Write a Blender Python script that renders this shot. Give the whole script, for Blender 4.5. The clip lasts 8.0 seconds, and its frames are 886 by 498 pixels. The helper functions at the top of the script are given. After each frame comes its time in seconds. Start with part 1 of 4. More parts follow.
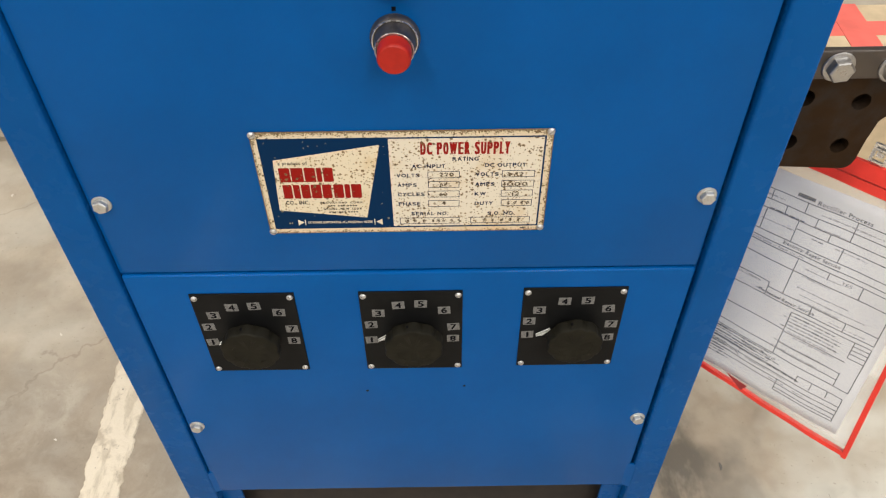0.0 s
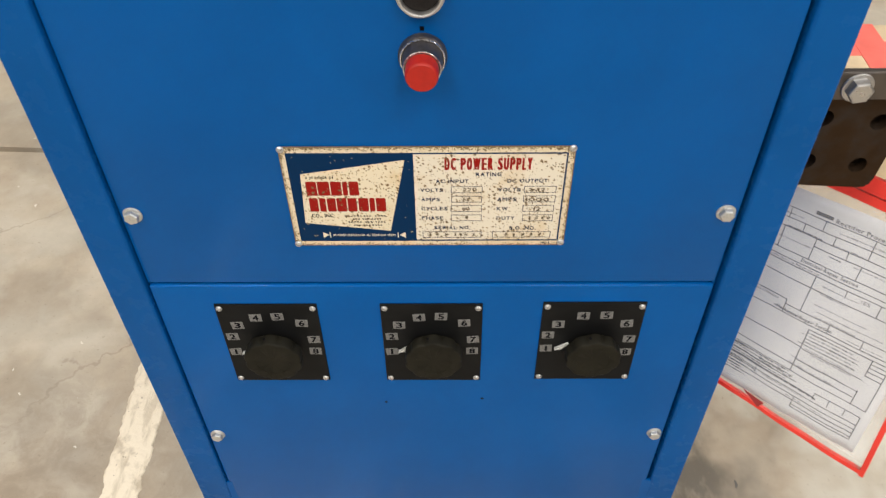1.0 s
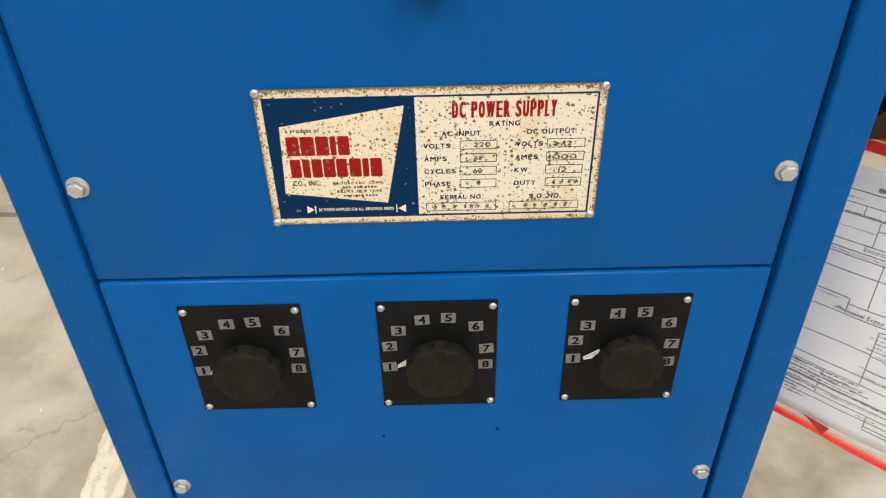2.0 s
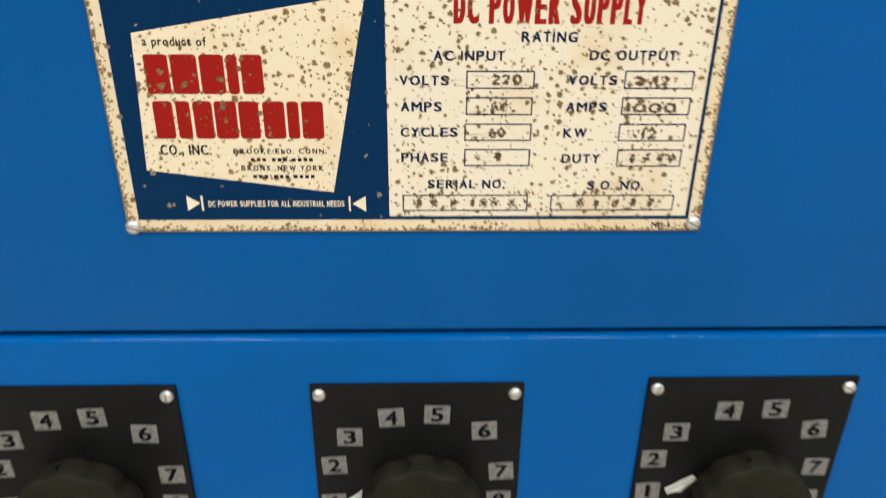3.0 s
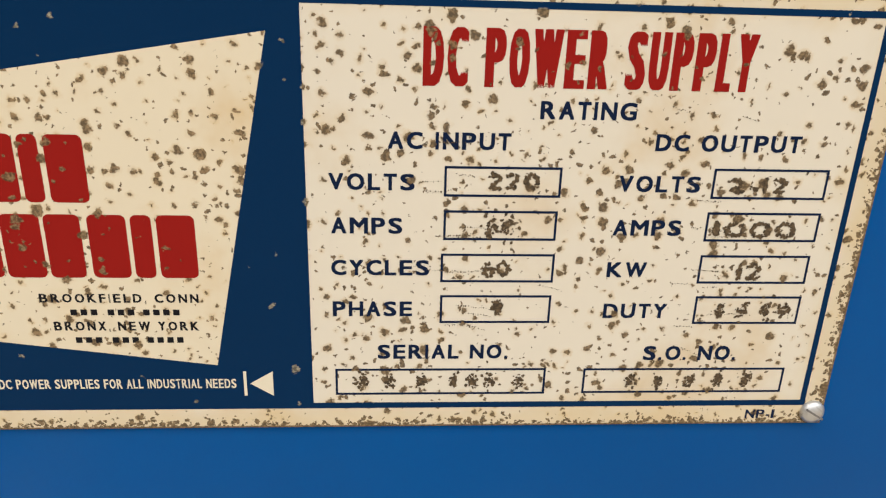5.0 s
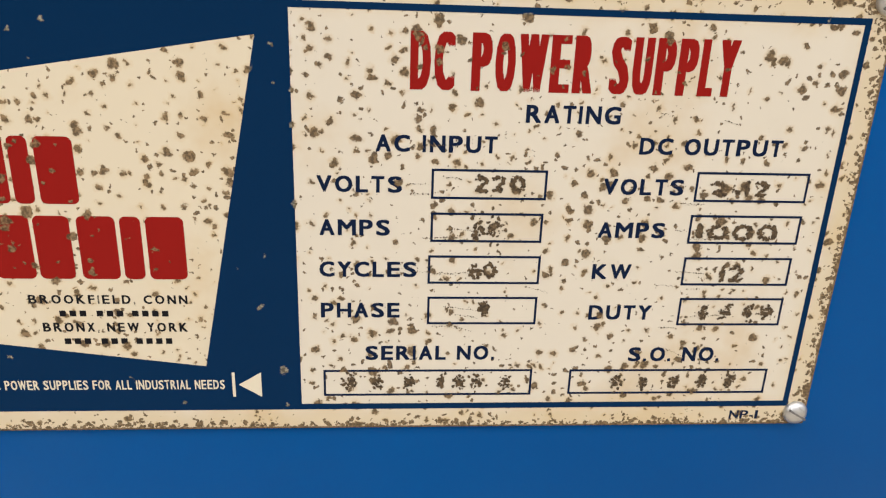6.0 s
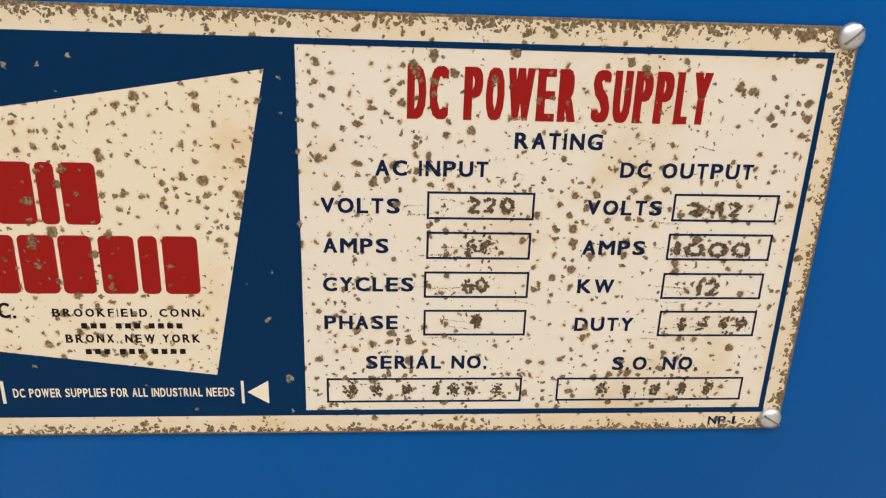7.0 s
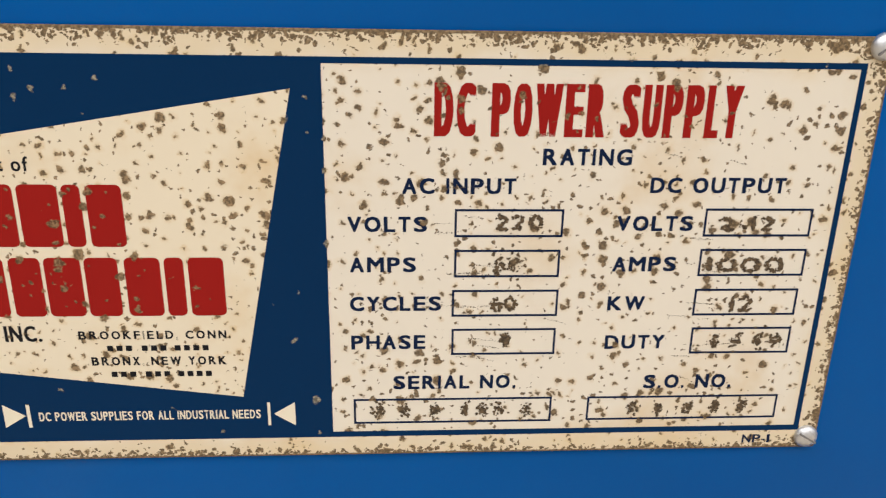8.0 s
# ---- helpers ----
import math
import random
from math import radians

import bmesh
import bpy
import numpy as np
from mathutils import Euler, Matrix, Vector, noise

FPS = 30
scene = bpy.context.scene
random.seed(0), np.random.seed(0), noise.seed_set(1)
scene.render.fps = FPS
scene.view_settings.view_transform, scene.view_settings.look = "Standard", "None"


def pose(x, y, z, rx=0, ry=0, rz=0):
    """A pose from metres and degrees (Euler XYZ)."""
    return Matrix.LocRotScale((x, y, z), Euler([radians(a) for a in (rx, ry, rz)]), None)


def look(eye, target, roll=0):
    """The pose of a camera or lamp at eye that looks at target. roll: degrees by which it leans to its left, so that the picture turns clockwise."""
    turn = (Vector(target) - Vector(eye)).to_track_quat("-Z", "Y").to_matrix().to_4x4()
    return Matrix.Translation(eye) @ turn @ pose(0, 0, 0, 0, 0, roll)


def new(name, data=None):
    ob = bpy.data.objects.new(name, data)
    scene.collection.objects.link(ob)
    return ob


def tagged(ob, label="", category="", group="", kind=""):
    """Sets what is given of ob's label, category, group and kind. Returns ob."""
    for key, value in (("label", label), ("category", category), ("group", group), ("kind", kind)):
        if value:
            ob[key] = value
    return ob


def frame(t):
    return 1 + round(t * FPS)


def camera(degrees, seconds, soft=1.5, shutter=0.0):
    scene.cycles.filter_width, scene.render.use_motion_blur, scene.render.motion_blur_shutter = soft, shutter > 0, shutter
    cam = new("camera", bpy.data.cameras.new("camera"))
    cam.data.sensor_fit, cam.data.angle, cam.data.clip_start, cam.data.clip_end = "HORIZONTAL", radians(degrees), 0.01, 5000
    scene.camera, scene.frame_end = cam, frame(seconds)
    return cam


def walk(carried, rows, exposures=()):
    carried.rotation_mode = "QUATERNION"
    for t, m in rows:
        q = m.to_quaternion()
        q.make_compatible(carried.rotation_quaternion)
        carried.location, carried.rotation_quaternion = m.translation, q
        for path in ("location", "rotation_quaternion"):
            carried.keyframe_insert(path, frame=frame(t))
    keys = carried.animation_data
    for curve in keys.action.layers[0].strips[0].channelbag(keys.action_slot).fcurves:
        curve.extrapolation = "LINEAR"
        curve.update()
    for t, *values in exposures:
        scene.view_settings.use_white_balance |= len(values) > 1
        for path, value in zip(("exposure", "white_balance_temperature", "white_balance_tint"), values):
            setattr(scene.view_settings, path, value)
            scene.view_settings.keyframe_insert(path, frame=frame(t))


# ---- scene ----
import collections

from mathutils.geometry import delaunay_2d_cdt

# ---------------------------------------------------------------- camera
cam = camera(60.6, 8.0, 1.2, 0.3)
# seconds, eye, direction of view, lean
PATH = [
    (0.0, (0.02478, -0.40423, 0.92922), (0.00367, 0.70653, -0.70767), -0.596),
    (0.5, (0.02112, -0.40554, 0.93402), (0.00007, 0.70728, -0.70693), -0.796),
    (1.0, (0.01749, -0.41159, 0.93579), (-0.01198, 0.71980, -0.69408), -0.809),
    (1.2, (0.01621, -0.41096, 0.91349), (-0.02322, 0.74179, -0.67023), -0.793),
    (2.3, (0.00331, -0.36972, 0.78539), (0.01506, 0.82163, -0.56982), -0.911),
    (2.5, (0.01065, -0.32336, 0.76441), (0.02360, 0.83406, -0.55117), -0.387),
    (3.0, (0.00241, -0.24200, 0.65565), (0.02790, 0.89602, -0.44314), 0.617),
    (3.5, (-0.00346, -0.18362, 0.64962), (0.03128, 0.92649, -0.37502), 0.593),
    (4.0, (0.00045, -0.15092, 0.64010), (0.05369, 0.92979, -0.36416), 1.253),
    (4.5, (0.00395, -0.13825, 0.63697), (0.06462, 0.93013, -0.36150), 1.669),
    (4.7, (0.00599, -0.13601, 0.63504), (0.06200, 0.93086, -0.36006), 1.722),
    (5.8, (0.00849, -0.13591, 0.63730), (0.07643, 0.93152, -0.35557), 2.165),
    (6.0, (0.00837, -0.13793, 0.63506), (0.07504, 0.93393, -0.34949), 2.083),
    (6.5, (0.01017, -0.14256, 0.63911), (0.07485, 0.93538, -0.34563), 2.091),
    (7.0, (0.00882, -0.14761, 0.64068), (0.07334, 0.93751, -0.34015), 1.995),
    (7.5, (0.01019, -0.14643, 0.64319), (0.06783, 0.94016, -0.33390), 1.618),
    (8.0, (0.00571, -0.14525, 0.64094), (0.05758, 0.94426, -0.32412), 1.035),
]
walk(cam, [(t, look(eye, Vector(eye) + Vector(way), roll)) for t, eye, way, roll in PATH],
     exposures=[(0.0, -0.06, 6620, 10), (1.0, 0.01, 6620, 10), (2.3, 0.15, 6540, 8), (3.0, 0.16, 6500, 6), (3.5, -0.02, 6600, 9), (4.5, -0.09, 6530, 10), (6.0, -0.08, 6300, 12), (8.0, -0.07, 6290, 13)])

# ---------------------------------------------------------------- light
world = bpy.data.worlds.new("world")
scene.world = world
world.use_nodes = True
world.node_tree.nodes["Background"].inputs[0].default_value = (0.75, 0.8, 0.9, 1)
world.node_tree.nodes["Background"].inputs[1].default_value = 0.05

# long strip lamps under the hall's ceiling
STRIPS = [(-1.6, -2.6), (-4.6, -2.6), (-1.6, -5.2), (4.6, -1.2), (1.15, -5.2), (1.15, -2.8), (3.6, 1.8), (-1.6, 1.6), (3.9, -4.0)]
LAMP_WATTS = 100
for lx, ly in STRIPS:
    lamp = bpy.data.lights.new("strip_lamp", "AREA")
    lamp.shape, lamp.size, lamp.size_y = "RECTANGLE", 0.28, 2.4
    lamp.energy, lamp.color = LAMP_WATTS, (1.0, 0.98, 0.95)
    lob = new("strip_lamp", lamp)
    lob.matrix_world = pose(lx, ly, 4.55)


# ---------------------------------------------------------------- node helpers
class Tree:
    """A small writer of node trees."""

    def __init__(self, name):
        self.mat = bpy.data.materials.new(name)
        self.mat.use_nodes = True
        self.nt = self.mat.node_tree
        self.bsdf = self.nt.nodes["Principled BSDF"]
        self.pos = None

    def node(self, kind, **values):
        n = self.nt.nodes.new(kind)
        for key, value in values.items():
            self.put(n.inputs[key.replace("_", " ")], value)
        return n

    def put(self, socket, value):
        if isinstance(value, bpy.types.NodeSocket):
            self.nt.links.new(value, socket)
        elif isinstance(value, tuple) and len(value) == 3 and socket.type == "RGBA":
            socket.default_value = (*value, 1)
        else:
            socket.default_value = value

    def where(self):
        if self.pos is None:
            self.pos = self.nt.nodes.new("ShaderNodeNewGeometry").outputs["Position"]
        return self.pos

    def math(self, op, a, b=0.0, c=0.0, clamp=False):
        n = self.nt.nodes.new("ShaderNodeMath")
        n.operation, n.use_clamp = op, clamp
        for socket, value in zip(n.inputs, (a, b, c)):
            self.put(socket, value)
        return n.outputs[0]

    def vec(self, op, a, b):
        n = self.nt.nodes.new("ShaderNodeVectorMath")
        n.operation = op
        self.put(n.inputs[0], a)
        self.put(n.inputs[1], b)
        return n.outputs[0]

    def scaled(self, a, k):
        n = self.nt.nodes.new("ShaderNodeVectorMath")
        n.operation = "SCALE"
        self.put(n.inputs[0], a)
        n.inputs["Scale"].default_value = k
        return n.outputs[0]

    def noise(self, scale, detail=3.0, rough=0.55, at=None, color=False):
        n = self.node("ShaderNodeTexNoise", Scale=scale, Detail=detail, Roughness=rough)
        self.put(n.inputs["Vector"], at or self.where())
        return n.outputs["Color" if color else "Fac"]

    def steps(self, value, low, high, out_low=0.0, out_high=1.0):
        n = self.nt.nodes.new("ShaderNodeMapRange")
        n.interpolation_type = "SMOOTHSTEP"
        for socket, v in zip(n.inputs, (value, low, high, out_low, out_high)):
            self.put(socket, v)
        return n.outputs[0]

    def mix(self, fac, a, b):
        n = self.nt.nodes.new("ShaderNodeMix")
        n.data_type = "RGBA"
        self.put(n.inputs[0], fac)
        self.put(n.inputs[6], a)
        self.put(n.inputs[7], b)
        return n.outputs[2]

    def bump(self, height, strength=0.3, distance=0.001):
        n = self.node("ShaderNodeBump", Height=height, Strength=strength, Distance=distance)
        self.put(self.bsdf.inputs["Normal"], n.outputs[0])

    def finish(self, color, rough=0.5, metal=0.0, **more):
        self.put(self.bsdf.inputs["Base Color"], color)
        self.put(self.bsdf.inputs["Roughness"], rough)
        self.put(self.bsdf.inputs["Metallic"], metal)
        for key, value in more.items():
            self.put(self.bsdf.inputs[key.replace("_", " ")], value)
        return self.mat


# ---------------------------------------------------------------- materials
def painted(name, color, rough=0.3, wear=0.12, peel=0.05):
    """Sprayed enamel with faint mottling and orange peel."""
    t = Tree(name)
    tone = t.noise(9.0, 4.0)
    dark = tuple(c * (1 - wear) for c in color)
    lite = tuple(min(1.0, c * (1 + wear)) for c in color)
    col = t.mix(t.steps(tone, 0.35, 0.65), dark, lite)
    r = t.steps(t.noise(60.0, 5.0), 0.3, 0.7, rough - 0.06, rough + 0.07)
    t.bump(t.noise(420.0, 2.0), peel, 0.0006)
    return t.finish(col, r, 0.0, Specular_IOR_Level=0.09)


def metal(name, color, rough=0.3, grime=(0.1, 0.08, 0.06), amount=0.35, scale=220.0):
    t = Tree(name)
    g = t.steps(t.noise(scale, 5.0), 0.62 - amount * 0.3, 0.8)
    r = t.steps(t.noise(scale * 0.4, 4.0), 0.3, 0.7, rough - 0.08, rough + 0.15)
    t.bump(t.noise(scale * 4, 3.0), 0.12, 0.0004)
    return t.finish(t.mix(g, color, grime), r, t.math("SUBTRACT", 1.0, t.math("MULTIPLY", g, 0.7)))


def plain(name, color, rough=0.5, spread=0.12, scale=60.0, bump=0.08, **more):
    t = Tree(name)
    n = t.noise(scale, 5.0)
    col = t.mix(t.steps(n, 0.3, 0.7), tuple(c * (1 - spread) for c in color), tuple(min(1, c * (1 + spread)) for c in color))
    t.bump(t.noise(scale * 8, 3.0), bump, 0.0006)
    return t.finish(col, rough, 0.0, **more)


PLATE = (-0.0998, 0.1008, 0.5428, 0.6338)  # the nameplate's x and z limits


def rusted(name, color, sparse=0.0, edge=False, stain=0.0, rough=0.36, rust=(0.125, 0.082, 0.042)):
    """Printed enamel with rust pits; edge: rust that creeps in from the sheet's rim."""
    t = Tree(name)
    p = t.where()
    wobble = t.scaled(t.vec("SUBTRACT", t.noise(520.0, 2.0, 0.5, color=True), (0.5, 0.5, 0.5)), 0.0020)
    frayed = t.scaled(t.vec("SUBTRACT", t.noise(1700.0, 2.0, 0.6, color=True), (0.5, 0.5, 0.5)), 0.0009)
    q = t.vec("ADD", t.vec("ADD", p, wobble), frayed)
    dens = t.steps(t.noise(48.0, 2.0), 0.3, 0.68, 0.55, 1.25)
    flat = t.node("ShaderNodeSeparateXYZ", Vector=q)
    level = t.node("ShaderNodeCombineXYZ", X=flat.outputs[0], Y=flat.outputs[2])

    def cells(scale, shift):
        v = t.node("ShaderNodeTexVoronoi", Scale=scale)
        v.voronoi_dimensions = "2D"
        t.put(v.inputs["Vector"], t.vec("ADD", level.outputs[0], (shift, shift * 0.7, 0.0)))
        return v.outputs["Distance"], t.node("ShaderNodeSeparateColor", Color=v.outputs["Color"]).outputs[0]

    masks, glow = [], []
    for scale, floor, most in ((265.0, 0.52, 0.26), (340.0, 0.66, 0.23), (520.0, 0.76, 0.25), (950.0, 0.95, 0.26)):
        if sparse > 0.6 and scale > 400:
            continue
        dist, rand = cells(scale, scale * 0.01)
        low = floor + sparse * (1 - floor)
        over = t.math("DIVIDE", t.math("MAXIMUM", t.math("SUBTRACT", rand, low), 0.0), 1 - low)
        r = t.math("MULTIPLY", t.math("MULTIPLY", t.math("POWER", over, 0.45), most), dens)
        masks.append(t.math("MULTIPLY", t.steps(t.math("SUBTRACT", r, dist), -0.03, 0.06), t.math("GREATER_THAN", r, 0.01)))
        glow.append(t.math("MULTIPLY", t.steps(t.math("SUBTRACT", r, dist), -0.20, 0.03), t.math("GREATER_THAN", r, 0.02)))
    mask = masks[0]
    for other in masks[1:]:
        mask = t.math("MAXIMUM", mask, other)
    base = color
    if stain:
        s = t.steps(t.noise(26.0, 5.0, 0.6), 0.5, 0.75, 0.0, stain)
        base = t.mix(s, base, tuple(c * k for c, k in zip(color, (0.86, 0.70, 0.48))))
    if sparse <= 0.0:
        seep = t.math("MULTIPLY", t.math("MAXIMUM", glow[0], glow[1]), t.steps(t.noise(150.0, 2.0), 0.3, 0.7, 0.15, 0.6))
        base = t.mix(seep, base, tuple(c * k for c, k in zip(color, (0.84, 0.68, 0.44))))
    if edge:
        xyz = t.node("ShaderNodeSeparateXYZ", Vector=p)
        x, z = xyz.outputs[0], xyz.outputs[2]
        dx = t.math("MINIMUM", t.math("SUBTRACT", x, PLATE[0]), t.math("SUBTRACT", PLATE[1], x))
        dz = t.math("MINIMUM", t.math("SUBTRACT", z, PLATE[2]), t.math("SUBTRACT", PLATE[3], z))
        d = t.math("MINIMUM", dx, dz)
        # small flakes crowd the rim and thin out inwards, deepest along the top
        reach = t.steps(z, PLATE[3] - 0.006, PLATE[3] - 0.004, 0.0026, 0.0034)
        corner = t.steps(t.math("ADD", dx, dz), 0.004, 0.015, 2.4, 1.0)
        reach = t.math("MULTIPLY", reach, corner)
        near = t.math("DIVIDE", d, t.math("MULTIPLY", reach, t.steps(t.noise(260.0, 2.0), 0.3, 0.7, 0.55, 1.35)))
        rim = t.steps(d, 0.0004, 0.0007, 1.0, 0.0)
        for scale in (720.0, 1250.0):
            dist, rand = cells(scale, 3.0 + scale * 0.01)
            chance = t.math("SUBTRACT", t.math("SUBTRACT", 1.22, near), rand)
            rim = t.math("MAXIMUM", rim, t.steps(t.math("SUBTRACT", t.math("MULTIPLY", t.math("MINIMUM", chance, 0.42), 1.15), dist), -0.03, 0.08))
        halo = t.steps(t.math("SUBTRACT", t.math("MULTIPLY", t.math("MULTIPLY", t.noise(90.0, 3.0), corner), 0.013), d), -0.003, 0.005, 0.0, 0.45)
        base = t.mix(halo, base, tuple(c * k for c, k in zip(color, (0.88, 0.72, 0.42))))
        mask = t.math("MAXIMUM", mask, rim)
        rust = tuple(c * 0.82 for c in rust)
    grain = t.mix(t.steps(t.noise(1500.0, 3.0, 0.6), 0.38, 0.66), tuple(c * 0.7 for c in rust), tuple(min(1, c * 2.2) for c in rust))
    t.bump(t.math("ADD", t.math("MULTIPLY", mask, t.noise(2200.0, 2.0)), t.math("MULTIPLY", t.noise(70.0), 0.15)), 0.35, 0.0003)
    cover = t.math("MULTIPLY", mask, 0.93)
    return t.finish(t.mix(cover, base, grain), t.steps(mask, 0.0, 1.0, rough, 0.85), 0.0, Specular_IOR_Level=0.06)


def concrete():
    t = Tree("concrete")
    big = t.steps(t.noise(1.6, 5.0, 0.6), 0.35, 0.66)
    mid = t.steps(t.noise(9.0, 6.0, 0.65), 0.38, 0.68)
    col = t.mix(big, (0.38, 0.318, 0.238), (0.50, 0.425, 0.325))
    col = t.mix(t.math("MULTIPLY", mid, 0.55), col, (0.30, 0.235, 0.17))
    # cloudy pale bloom and dark oil marks, heaviest beside the bus bars
    xyz = t.node("ShaderNodeSeparateXYZ", Vector=t.where())
    off = t.math("ADD", t.math("POWER", t.math("ABSOLUTE", t.math("SUBTRACT", xyz.outputs[0], 0.55)), 2.0), t.math("POWER", t.math("ABSOLUTE", t.math("SUBTRACT", xyz.outputs[1], 0.15)), 2.0))
    side = t.steps(t.math("ADD", off, t.math("MULTIPLY", t.noise(2.2, 3.0), 0.2)), 0.12, 0.55, 1.0, 0.42)
    bent = t.vec("ADD", t.where(), t.scaled(t.noise(7.0, 3.0, color=True), 0.10))
    oil = t.steps(t.noise(7.0, 4.0, 0.5, at=bent), 0.44, 0.68)
    bloom = t.steps(t.noise(8.0, 3.0, 0.5, at=t.vec("ADD", bent, (5.0, 2.0, 0.0))), 0.40, 0.66)
    col = t.mix(t.math("MULTIPLY", bloom, t.math("MULTIPLY", side, 0.75)), col, (0.615, 0.60, 0.53))
    col = t.mix(t.math("MULTIPLY", oil, t.math("MULTIPLY", side, 0.80)), col, (0.18, 0.16, 0.13))
    # the cabinet's soft shade beside its foot painted in, streaked with grime
    slant = t.vec("ADD", t.where(), t.scaled(t.noise(11.0, 3.0, color=True), 0.16))
    sep = t.node("ShaderNodeSeparateXYZ", Vector=slant)
    foot = t.math("ADD", t.math("POWER", t.math("ABSOLUTE", t.math("DIVIDE", t.math("SUBTRACT", sep.outputs[0], 0.405), 0.075)), 2.0), t.math("POWER", t.math("ABSOLUTE", t.math("DIVIDE", t.math("SUBTRACT", sep.outputs[1], 0.17), 0.22)), 2.0))
    streak = t.noise(16.0, 4.0, 0.6, at=t.vec("MULTIPLY", t.where(), (1.6, 0.8, 1.0)))
    foot_shade = t.math("MULTIPLY", t.steps(foot, 0.1, 1.3, 1.0, 0.0), t.steps(streak, 0.34, 0.60, 0.25, 0.92))
    col = t.mix(foot_shade, col, (0.11, 0.095, 0.075))
    # shade painted into the slab round the floor line, broken by mottled dirt
    patch = t.math("ADD", t.math("POWER", t.math("ABSOLUTE", t.math("DIVIDE", t.math("ADD", sep.outputs[0], 0.44), 0.34)), 2.0), t.math("POWER", t.math("ABSOLUTE", t.math("DIVIDE", t.math("SUBTRACT", sep.outputs[1], 0.10), 0.30)), 2.0))
    shade_patch = t.steps(t.math("ADD", patch, t.noise(9.0, 4.0)), 0.6, 1.9, 1.0, 0.0)
    mottled_shade = t.math("MULTIPLY", shade_patch, t.steps(t.noise(24.0, 6.0, 0.68, at=bent), 0.36, 0.66, 0.30, 0.72))
    col = t.mix(mottled_shade, col, (0.235, 0.185, 0.132))
    fine = t.steps(t.noise(160.0, 4.0), 0.62, 0.74, 0.0, 0.45)
    col = t.mix(fine, col, (0.20, 0.16, 0.12))
    chips = t.node("ShaderNodeTexVoronoi", Scale=34.0)
    t.put(chips.inputs["Vector"], t.vec("ADD", t.where(), t.scaled(t.noise(70.0, 2.0, color=True), 0.02)))
    few = t.node("ShaderNodeSeparateColor", Color=chips.outputs["Color"]).outputs[0]
    spot = t.math("MULTIPLY", t.math("LESS_THAN", chips.outputs["Distance"], 0.09), t.math("GREATER_THAN", few, 0.86))
    col = t.mix(t.math("MULTIPLY", spot, 0.8), col, (0.7, 0.66, 0.58))
    crack = t.node("ShaderNodeTexVoronoi", Scale=2.3)
    crack.feature = "DISTANCE_TO_EDGE"
    t.put(crack.inputs["Vector"], t.vec("ADD", t.where(), t.scaled(t.noise(7.0, 5.0, 0.55, color=True), 0.20)))
    line = t.math("MULTIPLY", t.steps(crack.outputs["Distance"], 0.0, 0.008, 0.30, 0.0), t.steps(t.noise(1.1, 2.0), 0.5, 0.6))
    col = t.mix(line, col, (0.13, 0.09, 0.06))
    t.bump(t.math("ADD", t.noise(45.0, 6.0), t.math("MULTIPLY", line, -0.8)), 0.25, 0.004)
    return t.finish(col, t.steps(t.noise(5.0, 4.0), 0.3, 0.7, 0.42, 0.7), 0.0)


def worn_paint():
    """Thick floor paint, dirty in patches and scraped along its length."""
    t = Tree("worn_cream_floor_paint")
    long = t.vec("MULTIPLY", t.where(), (1.0, 0.22, 1.0))
    scrape = t.steps(t.noise(70.0, 5.0, 0.6, at=long), 0.50, 0.66)
    patch = t.steps(t.noise(22.0, 5.0, 0.6), 0.50, 0.64)
    col = t.mix(t.math("MULTIPLY", scrape, 0.7), (0.74, 0.65, 0.51), (0.50, 0.42, 0.31))
    col = t.mix(t.math("MULTIPLY", patch, 0.8), col, (0.40, 0.325, 0.235))
    pit = t.steps(t.noise(150.0, 3.0), 0.66, 0.72, 0.0, 0.8)
    col = t.mix(pit, col, (0.22, 0.17, 0.12))
    t.bump(t.math("ADD", t.noise(90.0, 5.0), t.math("MULTIPLY", scrape, -0.4)), 0.5, 0.003)
    return t.finish(col, 0.5, 0.0)


M_BLUE = painted("blue_enamel", (0.0004, 0.082, 0.306), 0.16, 0.06)
M_BLUE_POST = painted("blue_post_enamel", (0.0005, 0.076, 0.280), 0.24, 0.07, 0.02)
# near-black colour that imitates the shade under the cabinet
M_UNDER_SHADE = plain("under_shade_dark", (0.018, 0.013, 0.010), 0.7, 0.3)
M_ZINC = metal("zinc_plate", (0.60, 0.60, 0.58), 0.52, (0.35, 0.33, 0.3), 0.3, 500.0)
M_SCREW = metal("nickel_screw", (0.66, 0.66, 0.65), 0.44, (0.30, 0.28, 0.25), 0.25, 900.0)
M_SLOT = plain("screw_slot_shadow_steel", (0.16, 0.15, 0.14), 0.6)
M_BLACK = plain("black_phenolic", (0.0060, 0.0062, 0.0064), 0.55, 0.2, Specular_IOR_Level=0.12)
M_KNOB = plain("black_bakelite", (0.0105, 0.0094, 0.0055), 0.62, 0.25, 90.0, Specular_IOR_Level=0.15)
M_LABEL = plain("engraved_grey_label", (0.165, 0.162, 0.155), 0.5, 0.3, 500.0, Specular_IOR_Level=0.2)
M_INK = plain("black_ink", (0.004, 0.004, 0.006), 0.7, Specular_IOR_Level=0.05)
M_POINTER = plain("white_filled_pointer", (0.55, 0.545, 0.50), 0.5)
M_POINTER_EDGE = plain("white_line_paint", (0.85, 0.85, 0.82), 0.45)
M_CAP = plain("red_plastic", (0.38, 0.015, 0.008), 0.45, 0.1, 120.0, Specular_IOR_Level=0.3)
M_CAP_BLACK = plain("black_cap_plastic", (0.014, 0.012, 0.011), 0.8, 0.4, 900.0, Specular_IOR_Level=0.15)
